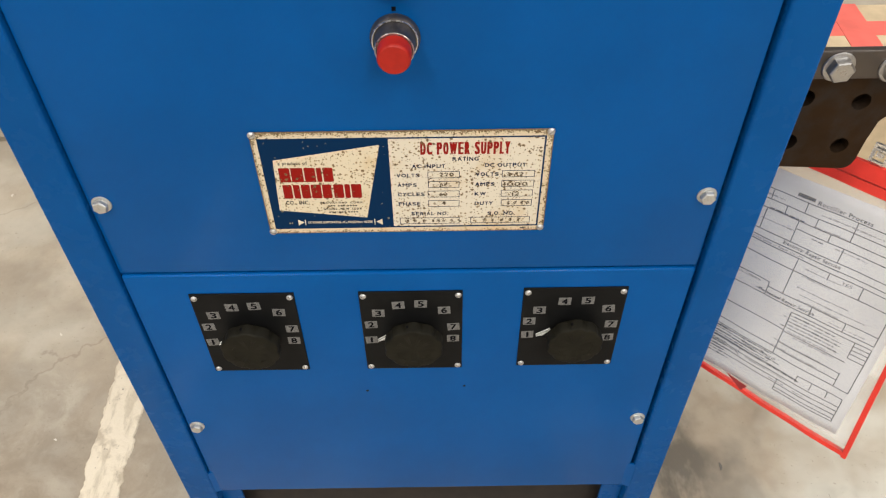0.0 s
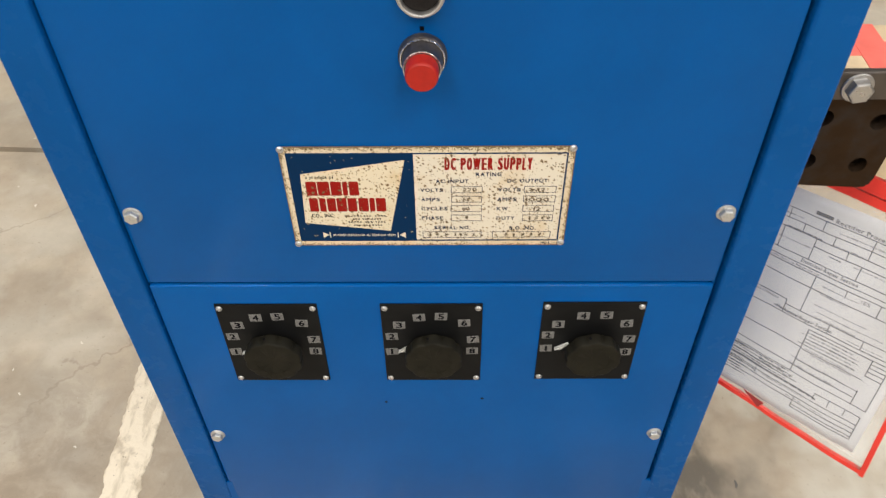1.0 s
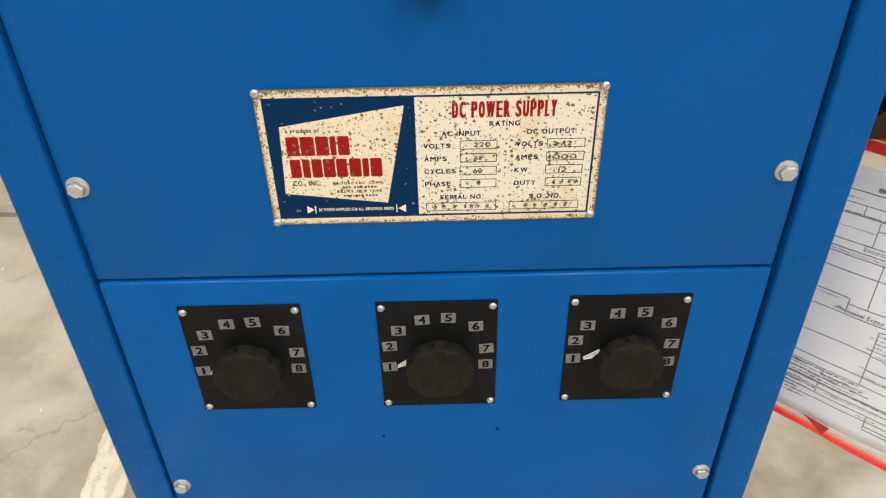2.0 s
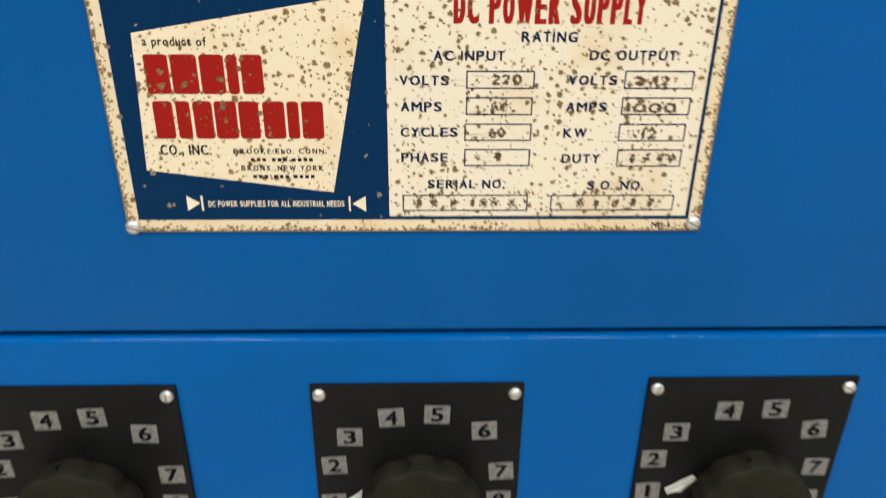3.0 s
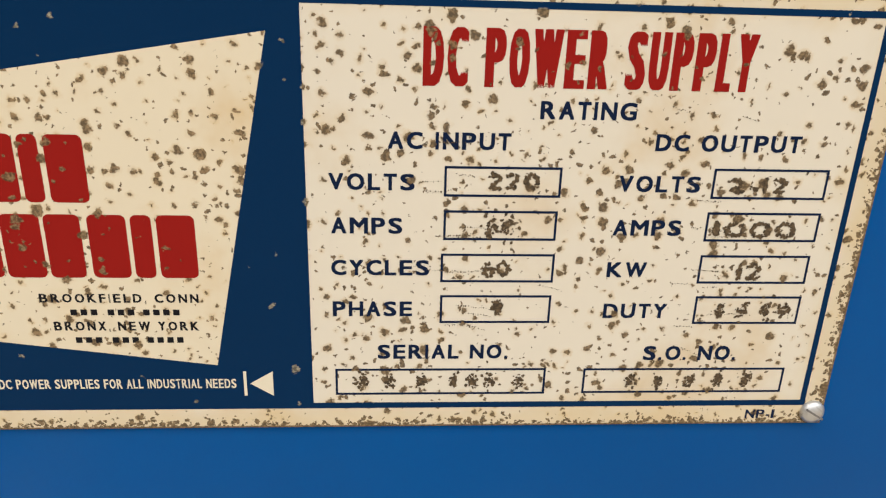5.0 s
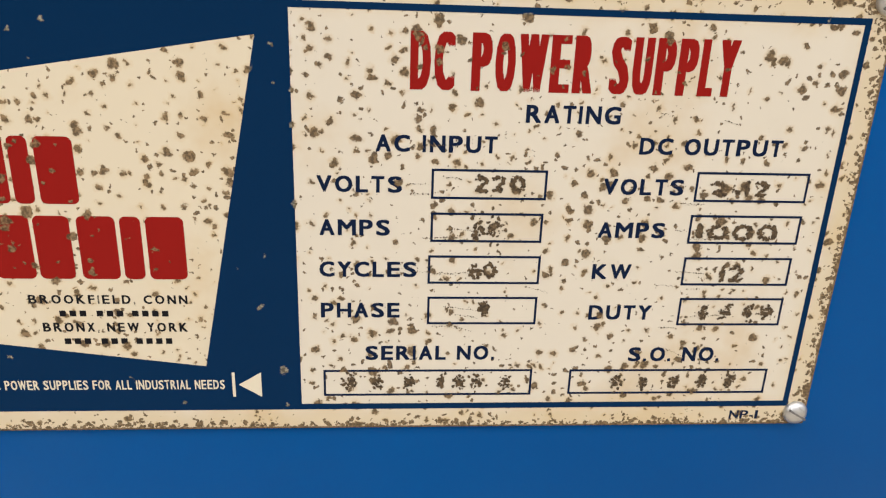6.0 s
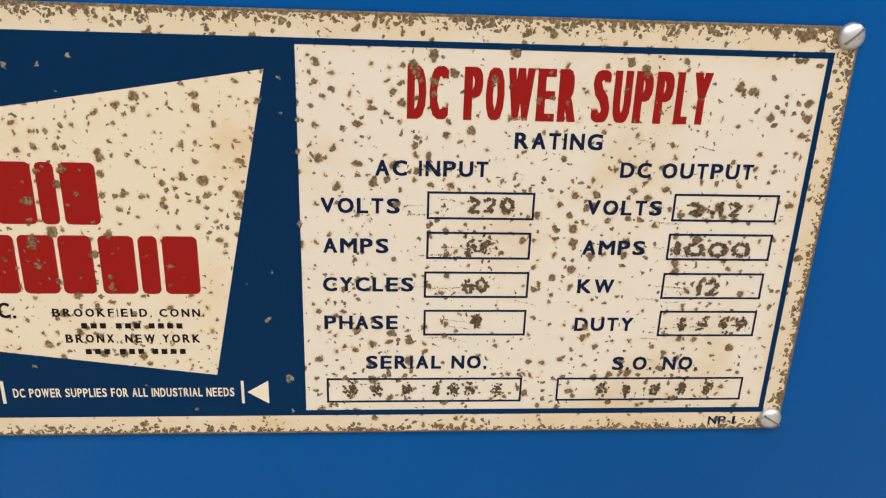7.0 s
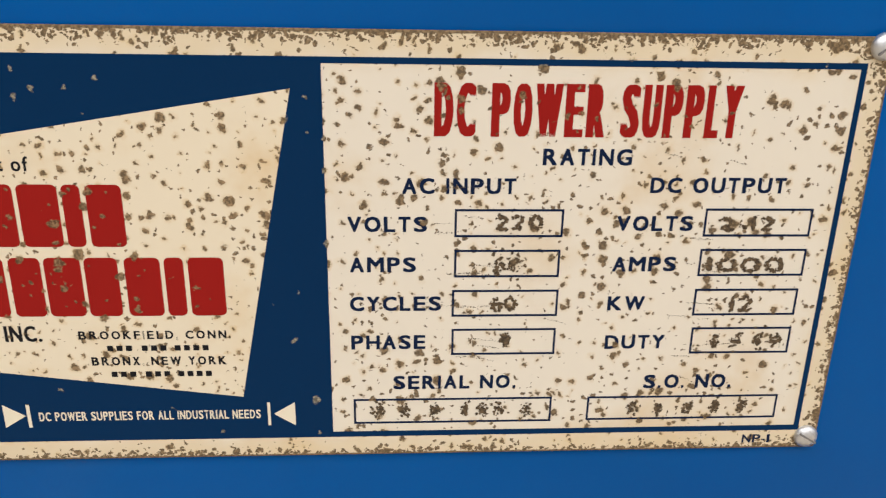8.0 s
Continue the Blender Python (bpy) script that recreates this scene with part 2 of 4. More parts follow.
M_RING = metal("matt_nickel", (0.56, 0.55, 0.53), 0.45, (0.25, 0.23, 0.2), 0.3, 300.0)
M_BEZEL = metal("dark_bezel_metal", (0.16, 0.145, 0.14), 0.52, (0.06, 0.045, 0.04), 0.6, 300.0)
M_CHROME = metal("worn_chrome", (0.75, 0.74, 0.72), 0.22, (0.3, 0.28, 0.25), 0.3, 400.0)
M_COPPER = metal("oxidised_copper", (0.052, 0.031, 0.017), 0.62, (0.016, 0.010, 0.006), 0.8, 70.0)
M_BOLT = metal("grey_bolt_steel", (0.46, 0.45, 0.44), 0.34, (0.2, 0.19, 0.18), 0.3, 300.0)
M_TIN = metal("tinned_bar", (0.13, 0.115, 0.105), 0.42, (0.1, 0.07, 0.05), 0.5, 80.0)
M_CREAM = rusted("cream_enamel", (0.705, 0.638, 0.518), 0.0, edge=True, stain=0.75)
M_CREAM_FIELD = rusted("cream_field", (0.715, 0.625, 0.462), -0.16, stain=0.75)
M_NAVY = rusted("navy_enamel", (0.0015, 0.023, 0.074), 0.90, rust=(0.165, 0.145, 0.105))
M_NAVY_INK = rusted("navy_ink", (0.006, 0.014, 0.042), 0.85)
M_RED_INK = rusted("red_ink", (0.27, 0.011, 0.008), 0.55)
M_DARK_INK = rusted("dark_ink", (0.012, 0.012, 0.014), 0.85)
M_PALE_INK = rusted("pale_print", (0.74, 0.66, 0.50), 0.75)
M_STAMP = plain("rusted_stamp_mark", (0.095, 0.062, 0.03), 0.85, 0.6, 1500.0, 0.4)
M_CONCRETE = concrete()
M_STRIPE = worn_paint()
M_WALL = plain("grey_wall_paint", (0.30, 0.31, 0.33), 0.8, 0.06, 1.5)
M_CEILING = plain("white_ceiling_sheet", (0.6, 0.6, 0.58), 0.8, 0.06, 1.5)
M_PAPER = plain("white_paper", (0.54, 0.537, 0.55), 0.75, 0.05, 25.0)
M_PRINT = plain("grey_print", (0.015, 0.015, 0.020), 0.8, 0.4, 300.0)
M_FAINT = plain("faint_print", (0.22, 0.22, 0.235), 0.8)
M_RED_VINYL = plain("red_vinyl", (0.80, 0.045, 0.03), 0.35, 0.08, 40.0)
M_CARTON = plain("carton_board", (0.60, 0.47, 0.30), 0.8, 0.1, 30.0)
M_TAPE = plain("red_tape", (0.85, 0.165, 0.13), 0.45, 0.08, 30.0)


def clear_film():
    t = Tree("clear_vinyl")
    t.bump(t.noise(14.0, 3.0), 0.3, 0.01)
    mat = t.finish((0.96, 0.96, 0.95), 0.08, 0.0, Alpha=0.11, IOR=1.45)
    return mat


M_FILM = clear_film()


# ---------------------------------------------------------------- mesh helpers
HOME = {}


def holder(name, x, y, z):
    ob = new(name)
    ob.location, ob.empty_display_size = (x, y, z), 0.1
    HOME[ob] = Vector((x, y, z))
    return ob


def mesh_of(bm, name, material):
    me = bpy.data.meshes.new(name)
    bm.to_mesh(me)
    bm.free()
    if material:
        me.materials.append(material)
    return me


def part(name, bm, material, parent=None, label="", smooth=False):
    """One mesh object, given in world coordinates, with its origin at its own middle."""
    me = bm if isinstance(bm, bpy.types.Mesh) else mesh_of(bm, name, material)
    co = np.empty(len(me.vertices) * 3, np.float32)
    me.vertices.foreach_get("co", co)
    co = co.reshape(-1, 3)
    mid = (co.min(0) + co.max(0)) / 2
    me.vertices.foreach_set("co", (co - mid).ravel())
    me.update()
    if smooth:
        me.shade_smooth()
    ob = new(name, me)
    mid = Vector([float(c) for c in mid])
    HOME[ob] = mid
    ob.parent = parent
    ob.location = mid - HOME[parent] if parent else mid
    return tagged(ob, label)


def box(x0, x1, y0, y1, z0, z1, bevel=0.0, segments=2, bm=None):
    bm = bm or bmesh.new()
    got = bmesh.ops.create_cube(bm, size=1.0)["verts"]
    for v in got:
        v.co = Vector((x0 + (v.co.x + 0.5) * (x1 - x0), y0 + (v.co.y + 0.5) * (y1 - y0), z0 + (v.co.z + 0.5) * (z1 - z0)))
    if bevel:
        edges = list({e for v in got for e in v.link_edges})
        bmesh.ops.bevel(bm, geom=edges, offset=bevel, segments=segments, affect="EDGES", profile=0.5)
    return bm


def lathe(profile, cx, cz, sides=40, shape=None, turn=0.0):
    """Turns (radius, y) pairs round the axis through (cx, cz) that runs along y."""
    bm = bmesh.new()
    rings = []
    for r, y in profile:
        ring = []
        for k in range(sides):
            a = 2 * math.pi * k / sides + turn
            rr = r * (shape(a, y) if shape else 1.0)
            ring.append(bm.verts.new((cx + rr * math.cos(a), y, cz + rr * math.sin(a))))
        rings.append(ring)
    for a, b in zip(rings, rings[1:]):
        for k in range(sides):
            bm.faces.new((a[k], a[(k + 1) % sides], b[(k + 1) % sides], b[k]))
    if profile[0][0] > 1e-6:
        bm.faces.new(rings[0][::-1])
    if profile[-1][0] > 1e-6:
        bm.faces.new(rings[-1])
    bmesh.ops.recalc_face_normals(bm, faces=bm.faces)
    return bm


def smooth_by_angle(ob, degrees=35):
    me = ob.data
    me.shade_smooth()
    me.set_sharp_from_angle(angle=radians(degrees))
    return ob


def flat_shape(outline, holes, y_back, y_front, material, name, circle=28):
    """A sheet in the xz plane with round holes, through and through."""
    cu = bpy.data.curves.new(name, "CURVE")
    cu.dimensions, cu.fill_mode = "2D", "BOTH"
    rings = [outline] + [[(hx + hr * math.cos(2 * math.pi * k / circle), hz + hr * math.sin(2 * math.pi * k / circle)) for k in range(circle)] for hx, hz, hr in holes]
    for ring in rings:
        sp = cu.splines.new("POLY")
        sp.points.add(len(ring) - 1)
        for pt, (px, pz) in zip(sp.points, ring):
            pt.co = (px, pz, 0, 1)
        sp.use_cyclic_u = True
    cu.extrude = abs(y_front - y_back) / 2
    tmp = new("tmp", cu)
    bpy.context.view_layer.update()
    me = bpy.data.meshes.new_from_object(tmp.evaluated_get(bpy.context.evaluated_depsgraph_get()))
    bpy.data.objects.remove(tmp)
    mid = (y_front + y_back) / 2
    for v in me.vertices:
        v.co = Vector((v.co.x, mid - v.co.z, v.co.y))
    me.materials.clear()
    me.materials.append(material)
    return me


GLYPH = {}
ADVANCE = dict(A=0.72, B=0.72, C=0.74, D=0.74, E=0.66, F=0.61, G=0.78, H=0.74, I=0.28, K=0.74, L=0.60, M=0.85, N=0.74, O=0.79, P=0.67, Q=0.79, R=0.73, S=0.68, T=0.63, U=0.73, V=0.69, W=0.97, X=0.69, Y=0.68)
ADVANCE.update({" ": 0.36, ".": 0.28, ",": 0.28, "-": 0.36, "1": 0.42})
CONDENSED = dict(I=0.5, L=0.80, W=1.36, Y=1.0)


def outline_of(text):
    """The outline of one character as a filled curve."""
    cu = bpy.data.curves.new("writing", "FONT")
    cu.body, cu.size, cu.resolution_u = text, 1.0, 3
    tmp = new("tmp", cu)
    bpy.context.view_layer.update()
    got = tmp.to_curve(bpy.context.evaluated_depsgraph_get()).copy()
    bpy.data.objects.remove(tmp)
    got.dimensions, got.fill_mode, got.extrude, got.resolution_u = "2D", "BOTH", 0.05, 3
    return got


def filled(cu):
    tmp = new("tmp", cu)
    bpy.context.view_layer.update()
    me = bpy.data.meshes.new_from_object(tmp.evaluated_get(bpy.context.evaluated_depsgraph_get()))
    bpy.data.objects.remove(tmp)
    return np.array([v.co[:] for v in me.vertices]).reshape(-1, 3), [tuple(f.vertices) for f in me.polygons]


def glyph(char):
    """Outline and extents of one character; its height 1 is a capital's."""
    if "H" not in GLYPH:
        co = filled(outline_of("H"))[0]
        GLYPH["low"], GLYPH["tall"] = co[:, 1].min(), co[:, 1].max() - co[:, 1].min()
        GLYPH["H"] = None
    if GLYPH.get(char) is None:
        cu = outline_of(char)
        cu.transform(Matrix.Diagonal((1, 1 / GLYPH["tall"], 1, 1)) @ Matrix.Translation((0, -GLYPH["low"], 0)))
        co, faces = filled(cu)
        GLYPH[char] = ((co, faces), co[:, 0].min(), co[:, 0].max(), co[:, 1].min(), co[:, 1].max())
    return GLYPH[char]


CUT = {}


def cut(char, width, fat_x, fat_z):
    """One character of that width, capitals 1 high and depths 0..1, its strokes fattened by fat_x and fat_z on each side."""
    key = (char, round(width, 3), round(fat_x, 4), round(fat_z, 4))
    if key not in CUT:
        (base, faces), lo, hi, low, high = glyph(char)
        if not (char.isupper() or char.isdigit()) or char == "Q":
            low, high = 0.0, 1.0
        fronts = [f for f in faces if min(base[i, 2] for i in f) > 0.04]
        flat = np.stack([(base[:, 0] - lo) / (hi - lo) * max(0.02, width - 2 * fat_x) + fat_x, (base[:, 1] - low) / (high - low) * (1 - 2 * fat_z) + fat_z], 1)
        turned = []
        for f in fronts:
            x, z = flat[list(f), 0], flat[list(f), 1]
            area = float(np.dot(x, np.roll(z, -1)) - np.dot(z, np.roll(x, -1)))
            if abs(area) > 1e-7:
                turned.append(f if area > 0 else f[::-1])
        fronts = turned
        pts, tris = [], []
        across = 2 if fat_x < 0.045 else 5
        for dx, dz in [(2 * k / (across - 1) - 1, up) for k in range(across) for up in (-1, 1)] if fat_x else ((0, 0),):
            tris += [[i + len(pts) for i in f] for f in fronts]
            pts += [Vector((float(x) + dx * fat_x, float(z) + dz * fat_z)) for x, z in flat]
        used = sorted({i for f in tris for i in f})
        number = {i: n for n, i in enumerate(used)}
        got, _, got_faces, _, _, _ = delaunay_2d_cdt([pts[i] for i in used], [], [[number[i] for i in f] for f in tris], 0, 0.0002)
        # keep what lies inside any of the shifted copies
        mids = np.array([[sum(got[i][c] for i in f) / len(f) for c in (0, 1)] for f in got_faces])
        order = np.argsort(mids[:, 0])
        mids = mids[order]
        inside = np.zeros(len(mids), bool)
        for f in tris:
            p = np.array([pts[i][:] for i in f])
            e = np.roll(p, -1, 0) - p
            i, j = np.searchsorted(mids[:, 0], (p[:, 0].min(), p[:, 0].max()))
            m = mids[i:j]
            inside[i:j] |= np.all(e[None, :, 0] * (m[:, None, 1] - p[None, :, 1]) - e[None, :, 1] * (m[:, None, 0] - p[None, :, 0]) >= 0, 1)
        got_faces = [got_faces[i] for i in order]
        got_faces = [f for f, keep in zip(got_faces, inside) if keep]
        edges = collections.Counter()
        for f in got_faces:
            for i, j in zip(f, list(f[1:]) + [f[0]]):
                edges[(i, j)] += 1
        n = len(got)
        out = [tuple(f) for f in got_faces] + [(j, i, i + n, j + n) for i, j in edges if (j, i) not in edges]
        CUT[key] = (np.array([(p.x, p.y, 1.0) for p in got] + [(p.x, p.y, 0.0) for p in got]), out)
    return CUT[key]


def line_of(body, x0, x1, widths, gap, weight, default=0.6, aspect=1.0, tall=0.5):
    """A line of characters between x0 and x1, heights 0..1; weight thickens the strokes sideways, as a share of the height."""
    lower = not body.isupper()
    spans, at = [], 0.0
    for ch in body:
        w = widths.get(ch, default)
        if lower and ch != " ":
            _, lo, hi, _, _ = glyph(ch)
            w = (hi - lo) * 1.05 + 0.14
        spans.append((ch, at, at + w))
        at += w
    k = (x1 - x0) / (at - gap)
    verts, faces = [], []
    for ch, a, b in spans:
        if ch == " ":
            continue
        left, right = x0 + a * k, x0 + (b - gap) * k
        if ch in ".,1I" and len(body) > 1:
            right = left + min(right - left, (0.30 if ch == "1" else 0.19) * aspect)
        co, fs = cut(ch, (right - left) / aspect, weight / 2, weight * tall / 2)
        n = len(verts)
        verts.extend((left + x * aspect, z, d) for x, z, d in co)
        faces.extend(tuple(i + n for i in f) for f in fs)
    return np.array(verts), faces


def rounded(l, r, low, high, radius):
    """The outline of a rectangle with rounded corners."""
    pts = []
    for cx, cz, start in ((r - radius, high - radius, 0), (l + radius, high - radius, 90), (l + radius, low + radius, 180), (r - radius, low + radius, 270)):
        pts += [(cx + radius * math.cos(radians(start + 18 * k)), cz + radius * math.sin(radians(start + 18 * k))) for k in range(6)]
    return pts


def from_faces(name, verts, faces, material):
    me = bpy.data.meshes.new(name)
    me.from_pydata([tuple(float(c) for c in v) for v in verts], [], faces)
    me.materials.append(material)
    me.update()
    return me


def writing(body, x0, x1, z0, z1, y, material, parent=None, name="lettering", weight=0.06, widths=ADVANCE, gap=0.11, default=0.6, thick=0.00006, as_mesh=False, tall=0.5):
    """A line of writing that fills x0..x1 and z0..z1 on a vertical face at y."""
    co, faces = line_of(body, x0, x1, widths, gap, weight, default, z1 - z0, tall)
    co = np.stack([co[:, 0], y - co[:, 2] * thick, z0 + co[:, 1] * (z1 - z0)], 1)
    me = from_faces(name, co, faces, material)
    return me if as_mesh else part(name, me, material, parent)


def prism(points, y_back, y_front):
    """A sheet with straight edges in the xz plane."""
    bm = bmesh.new()
    f = [bm.verts.new((px, y_front, pz)) for px, pz in points]
    k = [bm.verts.new((px, y_back, pz)) for px, pz in points]
    n = len(points)
    bm.faces.new(f)
    bm.faces.new(k[::-1])
    for i in range(n):
        bm.faces.new((f[i], k[i], k[(i + 1) % n], f[(i + 1) % n]))
    bmesh.ops.recalc_face_normals(bm, faces=bm.faces)
    return bm


# ---------------------------------------------------------------- the hall
def hall():
    # floor with one sawn joint
    bm = bmesh.new()
    ys = [(-7.0, 0.0), (0.850, 0.0), (0.852, -0.02), (0.864, -0.02), (0.866, 0.0), (7.0, 0.0)]
    rows = [[bm.verts.new((x, y + (0.05 * (-x - 0.85) if abs(y) < 2 else 0), z)) for x in (-9.0, 9.0)] for y, z in ys]
    for a, b in zip(rows, rows[1:]):
        bm.faces.new((a[0], a[1], b[1], b[0]))
    floor = part("floor", bm, M_CONCRETE)
    tagged(floor, "stained grey-beige concrete slab with a sawn joint", "floor", kind="structure")
    # worn painted line, ragged at its sides
    bm = bmesh.new()
    rng = random.Random(4)
    rows = []
    left = right = 0.0
    for k in range(540):
        y = -0.55 + 0.004 * k
        cx = -0.4252 - 0.045 * (y - 0.07)
        left = left * 0.86 + rng.gauss(0, 0.0007)
        right = right * 0.86 + rng.gauss(0, 0.0009)
        l = 0.029 + left + rng.uniform(-0.0008, 0.0008)
        r = 0.025 + right + rng.uniform(-0.001, 0.001)
        rows.append([bm.verts.new((cx - l, y, 0.0003)), bm.verts.new((cx - l * 0.93, y, 0.0013)), bm.verts.new((cx + r * 0.93, y, 0.0013)), bm.verts.new((cx + r, y, 0.0003))])
    for a, b in zip(rows, rows[1:]):
        for i in range(3):
            bm.faces.new((a[i], a[i + 1], b[i + 1], b[i]))
    stripe = part("floor_stripe", bm, M_STRIPE)
    tagged(stripe, "worn cream painted line on the concrete floor", "floor marking", kind="structure")
    for name, dims in (("wall_north", (-9.2, 9.2, 7.0, 7.2, 0, 5.0)), ("wall_south", (-9.2, 9.2, -7.2, -7.0, 0, 5.0)), ("wall_west", (-9.2, -9.0, -7.0, 7.0, 0, 5.0)), ("wall_east", (9.0, 9.2, -7.0, 7.0, 0, 5.0))):
        tagged(part(name, box(*dims), M_WALL), "plain grey painted workshop wall", "wall", kind="structure")
    tagged(part("ceiling", box(-9.2, 9.2, -7.2, 7.2, 5.0, 5.15), M_CEILING), "plain white sheet ceiling", "ceiling", kind="structure")


hall()


def shaving():
    """A curled dark metal chip lying on the slab."""
    bm, rings = bmesh.new(), []
    for k in range(9):
        a = -1.2 + 2.4 * k / 8
        w = 0.0016 * math.cos(a * 1.1) + 0.0003
        x, y = 0.394 + 0.0030 * math.cos(a), 0.103 + 0.0054 * math.sin(a)
        nx, ny = math.cos(a), math.sin(a)
        lift = 0.0004 + 0.0022 * (k / 8) ** 2
        rings.append([bm.verts.new((x + nx * s * w, y + ny * s * w, z)) for s, z in ((-1, lift - 0.0004), (1, lift - 0.0004), (1, lift), (-1, lift))])
    for p, q in zip(rings, rings[1:]):
        for i in range(4):
            bm.faces.new((p[i], p[(i + 1) % 4], q[(i + 1) % 4], q[i]))
    bm.faces.new(rings[0][::-1])
    bm.faces.new(rings[-1])
    bmesh.ops.recalc_face_normals(bm, faces=bm.faces)
    tagged(part("metal_shaving", bm, plain("dull_steel_chip", (0.11, 0.10, 0.09), 0.6)), "small curled dark metal shaving on the concrete floor", "metal shaving")


shaving()

# ---------------------------------------------------------------- the power supply cabinet
HALF, OUT = 0.2271, 0.2568           # half widths between and across the front posts
FRONT, DEPTH, TOP = -0.003, 0.46, 1.12
SEAM = 0.5


def post_bar(sx, y0, y1, face):
    """A folded steel post with a wide rounded inner edge and a tight outer one."""
    front, rear = (y0, y1) if face < 0 else (y1, y0)
    ring = []
    for cx, r, quarter in ((HALF if sx > 0 else 0.2254, 0.0030 if sx > 0 else 0.0022, 0), (OUT, 0.0022, 1)):
        for k in range(7):
            a = math.pi / 2 * k / 6
            s, c = math.sin(a), math.cos(a)
            if quarter == 0:
                ring.append((cx + r * (1 - c), front - face * r * (1 - s)))
            else:
                ring.append((cx - r * (1 - s), front - face * r * (1 - c)))
    ring += [(OUT, rear), (ring[0][0], rear)]
    bm = bmesh.new()
    low = [bm.verts.new((sx * x, y, 0.0)) for x, y in ring]
    high = [bm.verts.new((sx * x, y, TOP)) for x, y in ring]
    bm.faces.new(low)
    bm.faces.new(high[::-1])
    for i in range(len(ring)):
        k = (i + 1) % len(ring)
        bm.faces.new((low[i], low[k], high[k], high[i]))
    bmesh.ops.recalc_face_normals(bm, faces=bm.faces)
    return bm


def cabinet():
    cab = tagged(holder("power_supply_cabinet", 0, 0.22, 0), "blue enamelled steel power supply cabinet standing on four legs", "cabinet")
    for sx in (-1, 1):
        for y0, y1 in ((FRONT, FRONT + 0.03), (DEPTH - 0.03, DEPTH)):
            face = -1 if y0 == FRONT else 1
            smooth_by_angle(part("post", post_bar(sx, y0, y1, face), M_BLUE_POST, cab))
    # welded corners where the lower panel meets the posts
    for sx, z1 in ((-1, 0.1930), (1, 0.1988)):
        bm = bmesh.new()
        ends = [[bm.verts.new((sx * x, y, z)) for x, y in ((0.2180, -0.0001), (0.2205, -0.0003), (0.2225, -0.0006), (HALF + 0.0020, -0.0026), (HALF + 0.0050, -0.00305), (HALF + 0.0050, 0.001), (0.2180, 0.001))] for z in (0.1528, z1)]
        bm.faces.new(ends[0])
        bm.faces.new(ends[1][::-1])
        for i in range(7):
            bm.faces.new((ends[0][i], ends[0][(i + 1) % 7], ends[1][(i + 1) % 7], ends[1][i]))
        bmesh.ops.recalc_face_normals(bm, faces=bm.faces)
        smooth_by_angle(part("corner_weld", bm, M_BLUE, cab))
        xs = sorted((sx * 0.2030, sx * (HALF - 0.0002)))
        part("leg_flange", box(xs[0], xs[1], 0.0095, 0.0125, 0.0, 0.1525, 0.0006), M_BLUE_POST, cab)
    part("bottom_fold", box(-0.2241, 0.2241, 0.0060, 0.0275, 0.1530, 0.1555, 0.0003), M_BLUE, cab)
    part("middle_rail", box(-HALF, HALF, 0.006, 0.03, 0.475, 0.525, 0.001), M_BLUE, cab)
    part("top_rail", box(-HALF, HALF, FRONT, FRONT + 0.03, TOP - 0.035, TOP, 0.0015), M_BLUE_POST, cab)
    smooth_by_angle(part("upper_panel", box(-0.2241, 0.2241, 0.0012, 0.0038, SEAM + 0.0013, TOP - 0.036, 0.001, 3), M_BLUE, cab, "smooth blue enamelled sheet steel panel"))
    smooth_by_angle(part("lower_panel", box(-0.2241, 0.2241, -0.0002, 0.0058, 0.1530, SEAM - 0.0012, 0.0022, 4), M_BLUE, cab, "blue panel with three tap switches"))
    rng = random.Random(21)
    bm, rings, a1, a2 = bmesh.new(), [], 0.0, 0.0
    for k in range(641):
        a1 = a1 * 0.86 + rng.gauss(0, 0.000028)
        a2 = a2 * 0.9 + rng.gauss(0, 0.00003)
        ring = []
        for i in range(9):
            a = math.pi / 2 * i / 8
            r = 0.00226 + a1 * math.sin(2 * a) + a2 * math.cos(a)
            ring.append(bm.verts.new((-0.2225 + 0.445 * k / 640, 0.0020 - r * math.cos(a), SEAM - 0.0034 + r * math.sin(a))))
        rings.append(ring)
    for p, q in zip(rings, rings[1:]):
        for i in range(8):
            bm.faces.new((p[i], q[i], q[i + 1], p[i + 1]))
    bmesh.ops.recalc_face_normals(bm, faces=bm.faces)
    part("paint_bead", bm, M_BLUE, cab, smooth=True)
    for sx in (-1, 1):
        xs = sorted((sx * (OUT - 0.006), sx * (OUT - 0.003)))
        part("side_panel", box(xs[0], xs[1], FRONT + 0.03, DEPTH - 0.03, 0.17, TOP - 0.002, 0.0005), M_BLUE, cab)
    part("back_panel", box(-HALF, HALF, DEPTH - 0.012, DEPTH - 0.009, 0.17, TOP - 0.002), M_BLUE, cab)
    part("roof_sheet", box(-OUT, OUT, FRONT, DEPTH, TOP, TOP + 0.003), M_BLUE, cab)
    # added dark sheet in place of the shaded gap between the legs
    part("under_shade_sheet", box(-HALF, HALF, 0.030, 0.033, 0.012, 0.172), M_UNDER_SHADE, cab, "dark sheet that stands in for the shade under the cabinet")
    part("base_sheet", box(-HALF, HALF, 0.02, DEPTH - 0.03, 0.172, 0.176), M_UNDER_SHADE, cab)
    for hx, hz in ((-0.0444, 0.3405), (0.0450, 0.3460)):
        part("screw_hole", lathe([(0.0014, -0.0001), (0.0014, -0.0004)], hx, hz, 12), M_INK, cab, "small empty screw hole")
    return cab


CAB = cabinet()


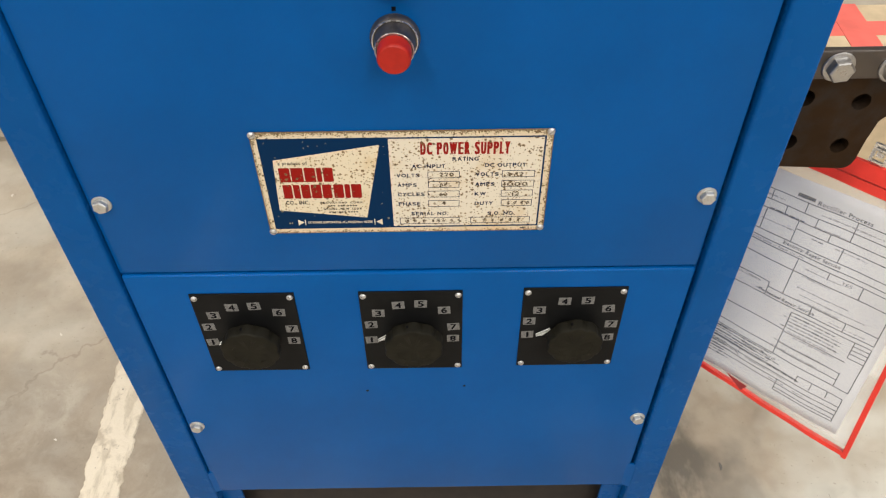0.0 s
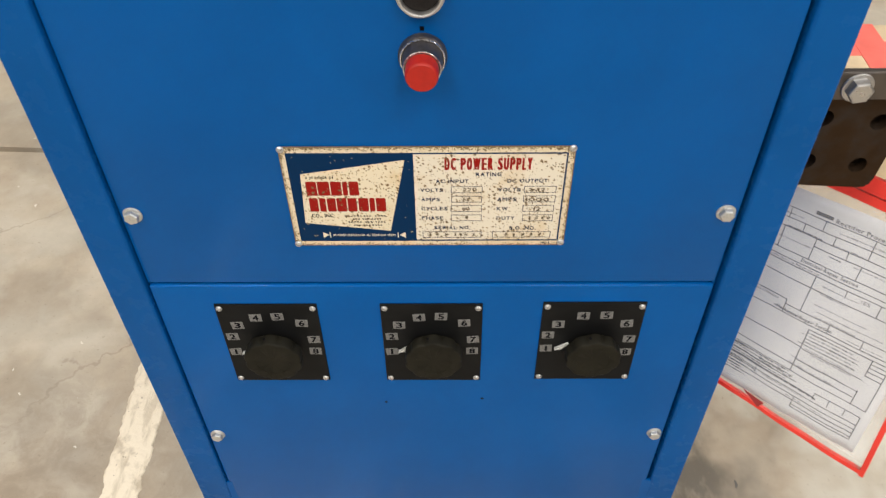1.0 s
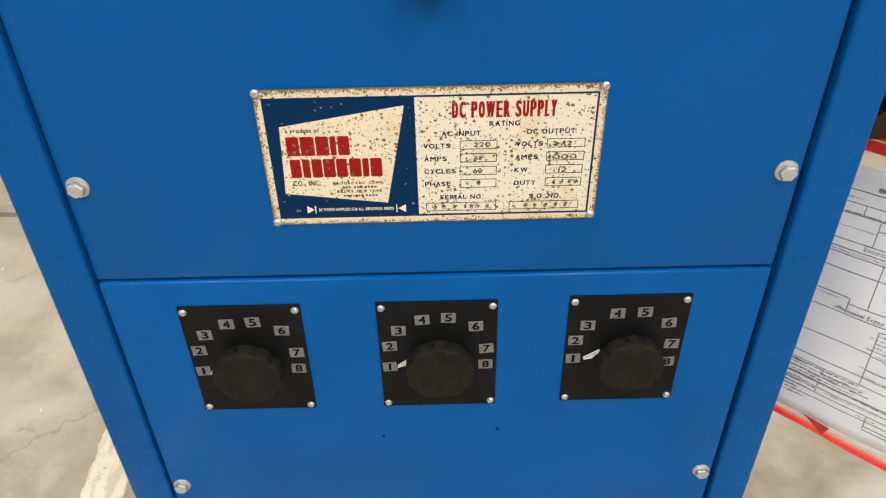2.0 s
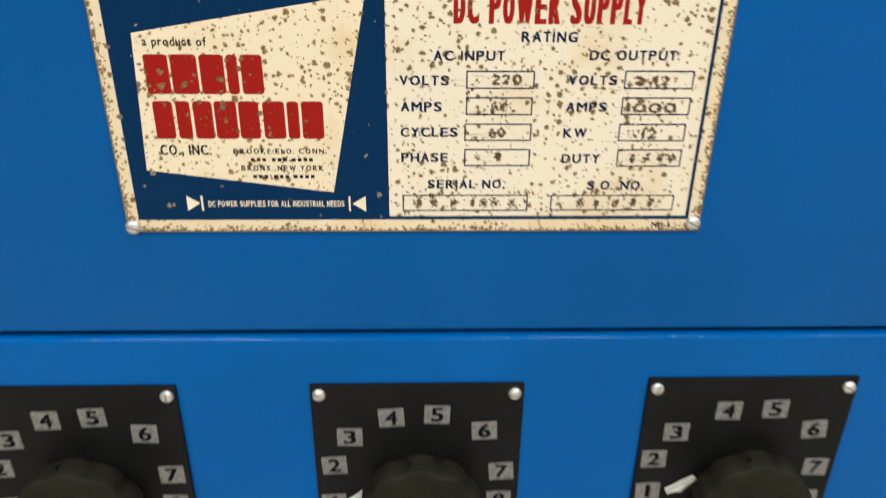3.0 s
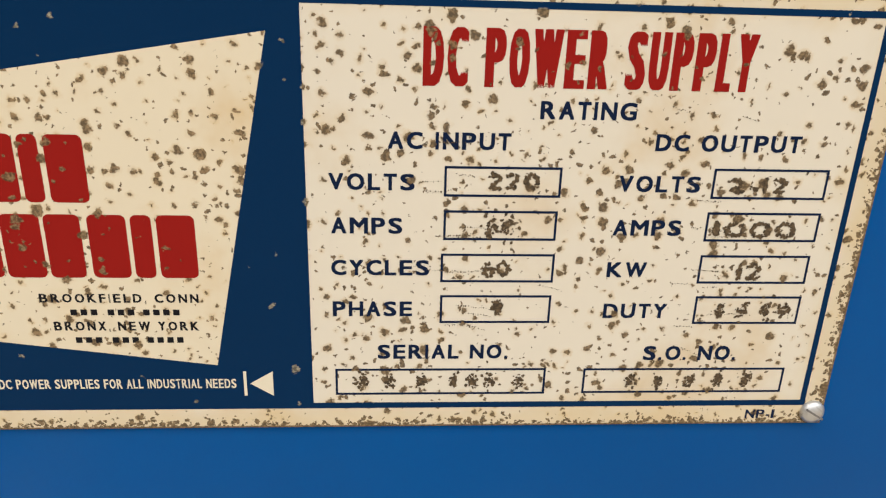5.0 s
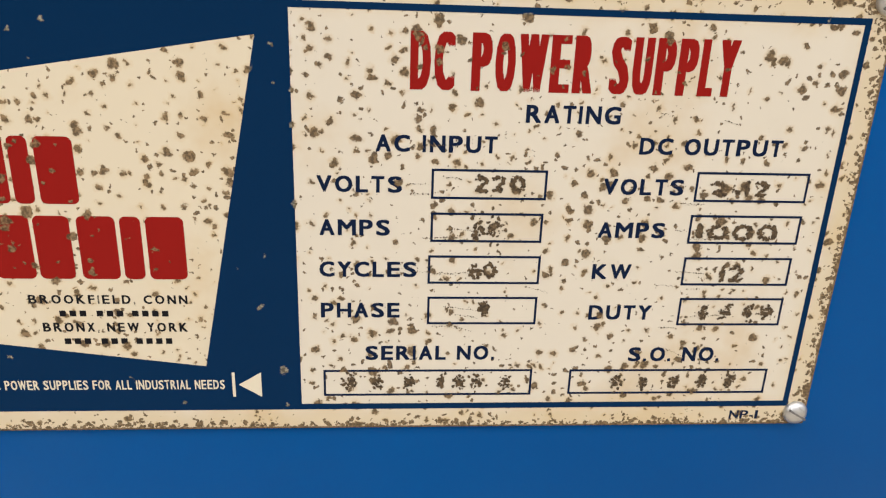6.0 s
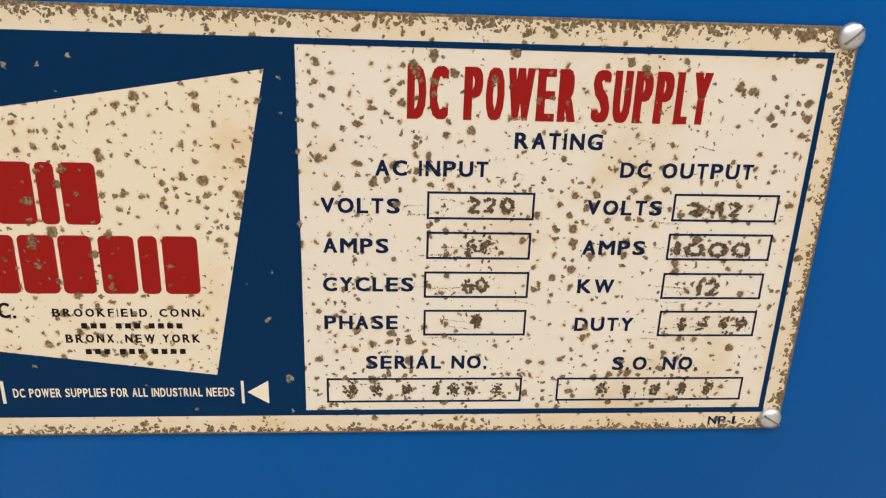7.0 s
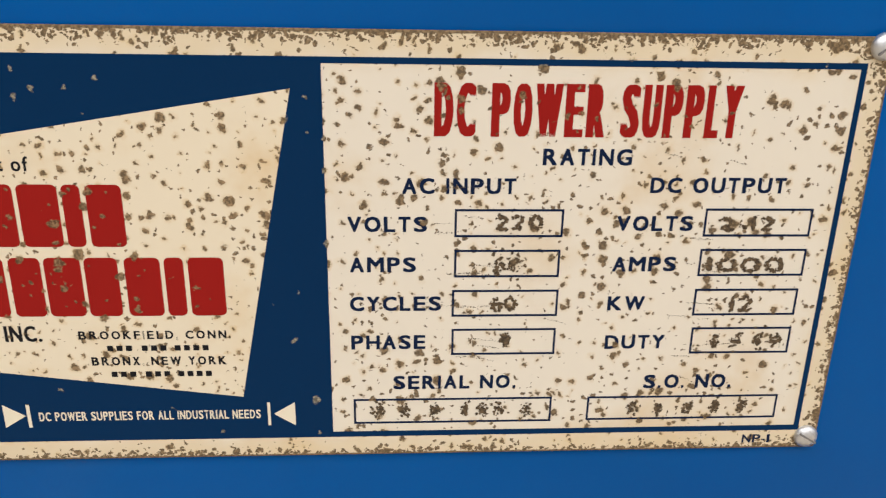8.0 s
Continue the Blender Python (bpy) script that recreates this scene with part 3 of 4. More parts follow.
def hex_bolt(x, z, y, washer_r, hex_r, height, parent, material, turn=0.2, name="bolt"):
    w = part(name, lathe([(washer_r * 0.97, y), (washer_r, y - 0.0004), (washer_r * 0.95, y - 0.0013), (hex_r * 1.02, y - 0.0016)], x, z, 36), material, parent)
    smooth_by_angle(w)
    h = part("hex_head", lathe([(hex_r, y - 0.0012), (hex_r, y - height * 0.80), (hex_r * 0.93, y - height * 0.93), (hex_r * 0.80, y - height)], x, z, 6, None, turn), material, w)
    return w, h


for k, (bx, bz, by) in enumerate(((-0.2147, 0.5732, 0.0012), (0.2147, 0.5738, 0.0012), (-0.2147, 0.2853, -0.0002), (0.2147, 0.289, -0.0002))):
    hex_bolt(bx, bz, by, 0.0072, 0.0056, 0.0058, CAB, M_ZINC, 0.3 + 0.7 * k)


def push_button(x, z, red):
    if red:
        bez = part("push_button", lathe([(0.0148, 0.0012), (0.0150, -0.001), (0.0147, -0.0030), (0.0140, -0.0042), (0.0126, -0.0040), (0.0124, -0.0015)], x, z, 48), M_BEZEL, CAB, "metal push button with a red cap")
        smooth_by_angle(part("ring", lathe([(0.0136, -0.0038), (0.0139, -0.0046), (0.0136, -0.0052), (0.0131, -0.0052), (0.0128, -0.0040)], x, z, 48), M_CHROME, bez, "bright worn ring"))
        collar = part("collar", lathe([(0.0128, -0.002), (0.0125, -0.0050), (0.0116, -0.0150), (0.0112, -0.0152)], x, z, 40), M_BEZEL, bez)
        smooth_by_angle(collar)
        smooth_by_angle(part("ring", lathe([(0.0114, -0.0148), (0.0116, -0.0153), (0.0113, -0.0157), (0.0108, -0.0156), (0.0107, -0.0140)], x, z, 48), M_CHROME, bez, "bright worn ring"))
        smooth_by_angle(part("cap", lathe([(0.0101, -0.008), (0.0099, -0.0238), (0.0097, -0.0244), (0.0090, -0.0254), (0.0086, -0.0257), (0.0001, -0.0258)], x, z, 48), M_CAP, bez, "scuffed red plastic cap"))
        part("key_notch", box(x - 0.0012, x + 0.0012, 0.0006, 0.0014, 0.7178, 0.7202), M_INK, bez)
    else:
        bez = part("push_button", lathe([(0.0144, 0.0012), (0.0145, -0.0035), (0.0140, -0.0058), (0.0130, -0.0064), (0.0120, -0.0060), (0.0116, -0.0042), (0.0115, -0.0015)], x, z, 48), M_RING, CAB, "metal push button with a black cap")
        smooth_by_angle(part("cap", lathe([(0.0113, 0.0), (0.0112, -0.0028), (0.0104, -0.0034), (0.0001, -0.0036)], x, z, 48), M_CAP_BLACK, bez, "black plastic cap"))
    smooth_by_angle(bez)


push_button(0.0, 0.7013, True)
push_button(-0.0002, 0.7428, False)


def slotted_screw(x, z, y, r, parent, turn):
    """A low round head with a slot across."""
    s = part("screw", lathe([(r, y), (r * 0.98, y - r * 0.16), (r * 0.84, y - r * 0.40), (r * 0.5, y - r * 0.54), (0.0001, y - r * 0.58)], x, z, 32), M_SCREW, parent, "slotted round-head screw")
    smooth_by_angle(s, 60)
    bm = box(-r * 0.84, r * 0.84, -r * 0.035, r * 0.15, -r * 0.075, r * 0.075)
    bmesh.ops.transform(bm, matrix=Matrix.Translation((x, y - r * 0.57, z)) @ Matrix.Rotation(turn, 4, "Y"), verts=bm.verts)
    part("screw_slot", bm, M_SLOT, s)


# ---------------------------------------------------------------- tap switches
SPOTS = [("1", -0.0350, -0.0140), ("2", -0.0341, 0.0062), ("3", -0.0272, 0.0208), ("4", -0.0104, 0.0304), ("5", 0.0078, 0.0317), ("6", 0.0268, 0.0235), ("7", 0.0344, 0.0022), ("8", 0.0340, -0.0133)]


# the last dial's labels were stuck on less evenly
UNEVEN = dict(zip("12345678", ((-0.3, 2.6), (-0.8, 0.0), (-0.3, -0.7), (2.6, 0.2), (3.2, -0.4), (2.2, -2.6), (-0.5, -1.2), (-0.8, -3.2))))


def tap_switch(cx, cz, swing):
    y0 = -0.0018
    plate = part("switch_plate", box(cx - 0.0418, cx + 0.0418, y0, 0.0, cz - 0.0500, cz + 0.0517, 0.0004, 2), M_BLACK, CAB, "black dial plate numbered one to eight")
    rng = random.Random(int(cx * 1000) + 200)
    for digit, dx, dz in SPOTS:
        x, z = cx + dx, cz + dz + 0.0055
        if cx > 0.1:
            x, z = x + UNEVEN[digit][0] / 1000, z + UNEVEN[digit][1] / 1000
        bm = box(-0.0051, 0.0051, y0 - 0.0002, y0 + 0.0001, -0.0044, 0.0044)
        bmesh.ops.transform(bm, matrix=Matrix.Translation((x, 0, z)) @ Matrix.Rotation(radians(rng.uniform(-5, 3)), 4, "Y"), verts=bm.verts)
        part("number_label", bm, M_LABEL, plate)
        half = 0.0025 if digit != "1" else 0.0010
        writing(digit, x - half, x + half, z - 0.0034, z + 0.0034, y0 - 0.0002, M_INK, plate, "numeral", weight=0.07 if digit != "1" else 0.04, tall=0.8)
    for k, (dx, dz) in enumerate(((-0.0382, 0.0472), (0.0382, 0.0472), (0.0382, -0.0460), (-0.0382, -0.0460))):
        slotted_screw(cx + dx, cz + dz, y0, 0.0027, plate, rng.uniform(0, 3))

    def lobes(a, y):
        return 0.970 + 0.060 * abs(math.sin(5 * a)) if -0.0204 < y < -0.0098 else 1.0

    kx, size = (cx + 0.0012, 0.97) if cx < 0.1 else (cx + 0.0022, 0.92)
    knob = part("knob", lathe([(r * size, y) for r, y in ((0.0100, y0), (0.0100, -0.0085), (0.0225, -0.0088), (0.0234, -0.0094), (0.0244, -0.0102), (0.0244, -0.0192), (0.0238, -0.0201), (0.0226, -0.0206), (0.0150, -0.0207), (0.0144, -0.0202), (0.0001, -0.0201))], kx, cz, 120, lobes), M_KNOB, plate, "black fluted bakelite knob")
    smooth_by_angle(knob, 40)
    part("set_screw", lathe([(0.0014, 0.0002), (0.0014, -0.0003)], cx, cz, 12), M_INK, plate).matrix_basis = Matrix.Translation(Vector((kx - 0.004, -0.0145, cz + 0.0242 * size)) - HOME[plate]) @ Matrix.Rotation(radians(-90), 4, "X")
    ct, st = math.cos(radians(swing)), math.sin(radians(swing))
    pts = [(kx + px * ct - pz * st, cz + px * st + pz * ct) for px, pz in ((-0.0305, -0.0058), (-0.0250, -0.0048), (-0.0200, -0.0028), (-0.0160, 0.0), (-0.0200, 0.0024))]
    horn = part("pointer", prism(pts, -0.0040, -0.0056), M_POINTER, plate, "white pointer at position one")
    (ax, az), (bx, bz) = pts[0], pts[4]
    nx, nz = bz - az, ax - bx
    far = math.hypot(nx, nz)
    nx, nz = nx / far * 0.0006, nz / far * 0.0006
    part("white_line", prism([(ax, az), (ax + nx, az + nz), (bx + nx, bz + nz), (bx, bz)], -0.0058, -0.0030), M_POINTER_EDGE, horn)
    part("pointer_shank", prism([(x, z - 0.0002) for x, z in pts[1:]], -0.0085, -0.0057), M_BLACK, horn)


for sx, sz, swing in ((-0.1345, 0.4265, 3.5), (0.0005, 0.4265, 0.0), (0.1329, 0.4282, -4.0)):
    tap_switch(sx, sz, swing)

# ---------------------------------------------------------------- the nameplate
def nameplate():
    x0, x1, z0, z1 = PLATE
    plate = part("nameplate", box(x0, x1, 0.0, 0.0011, z0, z1, 0.0003, 2), M_CREAM, CAB, "rust-speckled cream and navy enamel rating plate")
    a, b, c, d = -0.00005, -0.00010, -0.00015, -0.0002
    # navy field on one half, a navy line round the other
    part("navy_field", prism([(-0.0953, 0.5475), (-0.0088, 0.5475), (-0.0088, 0.6288), (-0.0953, 0.6288)], 0.0, a), M_NAVY, plate, "navy field behind the maker's mark")
    for fx0, fx1, fz0, fz1 in ((-0.0088, 0.0962, 0.6276, 0.6288), (-0.0088, 0.0962, 0.5475, 0.5488), (0.0950, 0.0962, 0.5488, 0.6276)):
        part("border_line", box(fx0, fx1, a, 0.0, fz0, fz1), M_NAVY, plate)
    part("cream_field", prism([(-0.0896, 0.5658), (-0.0276, 0.5578), (-0.0147, 0.6229), (-0.0873, 0.6108)], a, b), M_CREAM_FIELD, plate, "slanted cream field")
    # the maker's mark: one plain red block for each character
    for lefts, lz0, lz1 in ((((-84.9, -77.4), (-76.7, -68.4), (-67.6, -60.0), (-59.2, -55.7), (-54.7, -47.9)), 0.5917, 0.6043), (((-84.3, -78.0), (-77.0, -72.5), (-71.5, -65.4), (-64.7, -57.6), (-56.9, -50.4), (-49.1, -42.1), (-41.3, -37.5), (-36.6, -29.6)), 0.5768, 0.5894)):
        for l, r in lefts:
            part("red_block", prism(rounded(l / 1000, r / 1000, lz0, lz1, 0.0011), b + 0.00001, c), M_RED_INK, plate)
    writing("a product of", -0.0844, -0.0645, 0.6069, 0.6097, b, M_DARK_INK, plate, weight=0.05)
    writing("CO., INC.", -0.0840, -0.0673, 0.5712, 0.5747, b, M_DARK_INK, plate, weight=0.07)
    writing("BROOKFIELD, CONN.", -0.0600, -0.0293, 0.5716, 0.5734, b, M_DARK_INK, plate, weight=0.085, gap=0.2)
    writing("BRONX, NEW YORK", -0.0581, -0.0306, 0.5656, 0.5675, b, M_DARK_INK, plate, weight=0.085, gap=0.2)
    # telephone numbers, one short bar for each figure
    for bz0, bz1, first in ((0.5689, 0.5701, -54.6), (0.5629, 0.5641, -54.4)):
        for k, at in enumerate((0.0, 1.9, 3.8, 7.0, 8.9, 10.8, 13.7, 15.6, 17.5, 19.4)):
            l = (first + at) / 1000
            part("print_bar", box(l, l + 0.0012, c, b + 0.00001, bz0, bz1), M_DARK_INK, plate)
    writing("DC POWER SUPPLIES FOR ALL INDUSTRIAL NEEDS", -0.0707, -0.0242, 0.5525, 0.5546, a, M_PALE_INK, plate, weight=0.045, gap=0.13)
    part("diode_mark", prism([(-0.0168, 0.5563), (-0.0214, 0.5535), (-0.0168, 0.5506)], a, b), M_PALE_INK, plate)
    part("diode_mark", prism([(-0.0779, 0.5565), (-0.0779, 0.5510), (-0.0734, 0.5538)], a, b), M_PALE_INK, plate)
    part("diode_bar", box(-0.0227, -0.0221, b, a + 0.00001, 0.5507, 0.5563), M_PALE_INK, plate)
    part("diode_bar", box(-0.0731, -0.0724, b, a + 0.00001, 0.5510, 0.5566), M_PALE_INK, plate)
    # the rating table
    for word, l, r in (("DC", 0.0124, 0.0204), ("POWER", 0.0234, 0.0456), ("SUPPLY", 0.0487, 0.0724)):
        writing(word, l, r, 0.6141, 0.6243, 0.0, M_RED_INK, plate, "title_word", weight=0.10, widths=CONDENSED, gap=0.14, default=1.0, tall=0.25)
    for body, l, r, low, high in (
        ("RATING", 33.9, 51.7, 608.5, 611.8), ("AC INPUT", 6.3, 28.9, 602.6, 605.8), ("DC OUTPUT", 56.0, 83.9, 602.9, 606.1),
        ("VOLTS", -4.6, 11.3, 594.7, 597.9), ("VOLTS", 49.9, 65.7, 594.9, 598.1), ("AMPS", -4.3, 9.1, 586.1, 589.3), ("AMPS", 49.8, 63.2, 586.1, 589.3),
        ("CYCLES", -4.5, 14.4, 577.5, 580.7), ("KW", 49.5, 57.4, 577.3, 580.5), ("PHASE", -4.4, 11.2, 568.7, 571.9), ("DUTY", 49.7, 62.7, 568.3, 571.5),
        ("SERIAL NO.", 4.4, 30.9, 559.1, 562.3), ("S.O. NO.", 59.2, 78.9, 558.6, 561.9)):
        writing(body, l / 1000, r / 1000, low / 1000, high / 1000, 0.0, M_NAVY_INK, plate, weight=0.088, tall=0.7, gap=0.13)
    writing("NP-1", 0.0835, 0.0903, 0.5443, 0.5464, 0.0, M_NAVY_INK, plate)
    t = 0.00046
    for l, r, low, high in ((16.8, 38.9, 593.6, 599.5), (16.9, 38.7, 584.9, 590.9), (16.6, 38.9, 576.1, 582.1), (16.7, 38.9, 567.2, 573.3), (68.0, 90.6, 593.7, 599.7), (68.0, 90.7, 585.0, 591.0), (68.0, 90.4, 576.0, 582.1), (68.4, 90.4, 567.0, 573.2), (-4.2, 39.1, 550.7, 556.8), (47.0, 90.1, 550.8, 556.7)):
        l, r, low, high = l / 1000, r / 1000, low / 1000, high / 1000
        bm = bmesh.new()
        for dims in ((l, r, low, low + t), (l, r, high - t, high), (l, l + t, low + t, high - t), (r - t, r, low + t, high - t)):
            box(dims[0], dims[1], a, 0.00001, dims[2], dims[3], bm=bm)
        part("value_box", bm, M_NAVY_INK, plate)
    # values punched in, the punch marks rusted
    for body, l, r, low, high in (("220", 24.9, 34.7, 595.3, 598.2), ("60", 24.8, 30.0, 577.4, 580.5), ("1", 27.2, 28.9, 569.3, 572.2), ("2-12", 71.0, 83.0, 595.0, 597.9), ("1000", 69.8, 86.2, 586.0, 589.0), ("12", 76.0, 80.9, 577.1, 580.2)):
        stamped(body, l, r, low, high, plate)
    rng = random.Random(8)
    for xs, z, size in (((26.0, 29.5), 587.9, 1.9), ((73.7, 78.4, 83.4, 87.0), 570.1, 1.7), ((1.1, 6.7, 13.3, 19.8, 23.6, 27.4, 33.5), 553.9, 1.5), ((57.4, 63.1, 70.0, 75.8, 82.0), 553.8, 1.5)):
        for x in xs:
            grit(x, z, size * rng.uniform(0.8, 1.1), rng, plate)
    # scratches that have rusted into rows of small pits
    for l, r in ((16.8, 38.9), (68.0, 90.6)):
        for low in (593.6, 585.0, 576.0, 567.1):
            for _ in range(3):
                x, z = rng.uniform(l - 6.0, l + 6.0), low + rng.uniform(-0.6, 4.8)
                pit_trail(x, z, rng.uniform(3.0, 8.0), rng.uniform(-0.18, 0.12), rng, plate)
    for _ in range(7):
        pit_trail(rng.uniform(-4.0, 88.0), rng.uniform(558.0, 612.0), rng.uniform(2.0, 6.0), rng.uniform(-0.5, 0.5), rng, plate)
    for k, (sx, sz) in enumerate(((-0.0979, 0.6319), (0.0987, 0.6320), (0.0982, 0.5459), (-0.0977, 0.5448))):
        slotted_screw(sx, sz, 0.0, 0.0027, plate, (-0.6, -0.75, 0.55, 0.3)[k])


def blob(bm, x, z, r, rng, y=-0.0001, n=7):
    """One ragged flat flake of rust."""
    start = rng.uniform(0, 6.28)
    vs = []
    for k in range(n):
        a = start + 2 * math.pi * k / n
        rr = r * rng.uniform(0.55, 1.25)
        vs.append(bm.verts.new((x + rr * math.cos(a), y, z + rr * math.sin(a))))
    top = bm.verts.new((x, y - 0.00004, z))
    for k in range(n):
        bm.faces.new((vs[k], top, vs[(k + 1) % n]))


def pit_trail(x, z, length, slope, rng, parent):
    """A thin scratch, rusted in a row of dots."""
    bm, s, bend = bmesh.new(), 0.0, rng.uniform(-0.02, 0.02)
    while s < length:
        blob(bm, (x + s) / 1000, (z + slope * s + bend * s * s + rng.gauss(0, 0.09)) / 1000, rng.uniform(0.06, 0.20) / 1000, rng, -0.0001, 6)
        s += rng.uniform(0.25, 0.65)
    part("rust_trail", bm, M_STAMP, parent)


def stamped(body, l, r, low, high, parent):
    """Digits made of many small punched dots."""
    co, faces = line_of(body, l, r, {"-": 0.5, "1": 0.5}, 0.12, 0.0, 0.62, high - low)
    rng = random.Random(len(body) * 7 + int(l))
    bm = bmesh.new()
    for f in faces:
        q = co[list(f)]
        if q[:, 2].min() < 0.4:
            continue
        x, z = q[:, 0], q[:, 1] * (high - low)
        area = 0.5 * abs(np.dot(x, np.roll(z, 1)) - np.dot(z, np.roll(x, 1)))
        for _ in range(int(area * 15 + rng.random())):
            w = np.array([rng.random() for _ in f])
            w /= w.sum()
            blob(bm, (w @ x + rng.gauss(0, 0.14)) / 1000, (low + w @ z + rng.gauss(0, 0.14)) / 1000, rng.uniform(0.16, 0.46) / 1000, rng, -0.0001 - rng.uniform(0, 0.00003))
    part("stamped_value", bm, M_STAMP, parent, "rusted punched figures")


def grit(x, z, size, rng, parent):
    """A cluster of rust over a punched mark that has become unreadable."""
    bm = bmesh.new()
    for _ in range(40):
        blob(bm, (x + rng.gauss(0, size * 0.42)) / 1000, (z + rng.gauss(0, size * 0.60)) / 1000, rng.uniform(0.14, 0.48) / 1000, rng, -0.0001 - rng.uniform(0, 0.00003))
    part("rusted_mark", bm, M_STAMP, parent, "unreadable rusted punch mark")


nameplate()


# ---------------------------------------------------------------- bus bars beside the cabinet
def bus_bars():
    y = 0.020
    pts = [(0.2566, 0.5845), (0.3125, 0.5812), (0.3175, 0.5818), (0.3205, 0.5845), (0.3220, 0.5895), (0.3232, 0.6060), (0.3258, 0.6220), (0.3330, 0.630), (0.50, 0.630), (0.50, 0.672), (0.2566, 0.672)]
    holes = [(0.3077, 0.6380, 0.0063), (0.3060, 0.6016, 0.0063), (0.2691, 0.6411, 0.0063), (0.2687, 0.6052, 0.0063), (0.346, 0.648, 0.0063), (0.384, 0.648, 0.0063)]
    bar = part("bus_bar", flat_shape(pts, holes, y + 0.0095, y, M_COPPER, "bus_bar"), M_COPPER, CAB, "thick dark oxidised copper bus bar with bolt holes")
    strap = part("strap_bar", box(0.2566, 0.50, y - 0.0065, y - 0.0003, 0.6598, 0.6802, 0.0010, 2), M_TIN, CAB, "tinned bar bolted to the bus bar")
    for k, x in enumerate((0.2785, 0.3150, 0.3515)):
        hex_bolt(x, 0.6692 - 0.0013 * k, y - 0.0065, 0.0104, 0.0084, 0.0078, strap, M_BOLT, 0.15 + 0.5 * k)
    part("back_bar", box(0.2566, 0.320, y + 0.0115, y + 0.021, 0.592, 0.652, 0.001), M_COPPER, CAB)
    part("stand_off", box(0.2532, 0.2705, y + 0.0096, y + 0.045, 0.600, 0.650, 0.002), M_BLACK, CAB)


bus_bars()

# ---------------------------------------------------------------- job sheet in its sleeve
C0 = Vector((0.323, 0.045, 0.45))
TURN, LEAN = radians(-46), radians(-15)   # turned away from the cabinet's side, its top leaning back
UDIR = Vector((math.cos(TURN), math.sin(TURN), 0))
VDIR = Vector((math.sin(LEAN) * math.sin(TURN), -math.sin(LEAN) * math.cos(TURN), math.cos(LEAN)))
NDIR = UDIR.cross(VDIR)


def ripple(u, v):
    return 0.0011 * math.sin(u * 38 + v * 17) + 0.0010 * math.sin(v * 61 - u * 20) + 0.0004 * math.sin(u * 120 + v * 90)


def on_sheet(u, v, lift):
    return C0 + UDIR * u + VDIR * (v - 0.45) + NDIR * (lift + ripple(u, v))


def strip(bm, u0, u1, v0, v1, lift, tilt=0.0, step=0.006, thick=0.0, pivot=(0.0, 0.45), taper=0.0):
    """A patch that follows the sheet's ripples; tilt turns it in its own plane."""
    nu, nv = max(1, int(abs(u1 - u0) / step)), max(1, int(abs(v1 - v0) / step))
    ct, st = math.cos(radians(tilt)), math.sin(radians(tilt))

    def place(u, v, h):
        du, dv = u - pivot[0], v - pivot[1]
        return on_sheet(pivot[0] + du * ct - dv * st, pivot[1] + du * st + dv * ct, h)

    layers = [lift] if not thick else [lift, lift - thick]
    grids = []
    for h in layers:
        grids.append([[bm.verts.new(place(u0 + (u1 - u0 - taper * (v1 - v0) * j / nv) * i / nu, v0 + (v1 - v0) * j / nv, h)) for i in range(nu + 1)] for j in range(nv + 1)])
    for g in grids:
        for j in range(nv):
            for i in range(nu):
                bm.faces.new((g[j][i], g[j][i + 1], g[j + 1][i + 1], g[j + 1][i]))
    if thick:
        a, b = grids
        ring = [(0, i) for i in range(nu + 1)] + [(j, nu) for j in range(1, nv + 1)] + [(nv, i) for i in range(nu - 1, -1, -1)] + [(j, 0) for j in range(nv - 1, 0, -1)]
        for (j, i), (m, n) in zip(ring, ring[1:] + ring[:1]):
            bm.faces.new((a[j][i], b[j][i], b[m][n], a[m][n]))
    return bm


def sheet_text(body, u0, u1, v0, v1, material, parent, weight=0.0, tilt=3.6):
    co, faces = line_of(body, u0, u1, ADVANCE, 0.12, weight, 0.6, v1 - v0)
    ct, st = math.cos(radians(tilt)), math.sin(radians(tilt))
    at = []
    for x, h, d in co:
        du, dv = x, v0 + h * (v1 - v0) - 0.45
        at.append(on_sheet(du * ct - dv * st, 0.45 + du * st + dv * ct, 0.0006 + d * 0.0001))
    return part("printed_words", from_faces("printed_words", at, faces, material), material, parent)


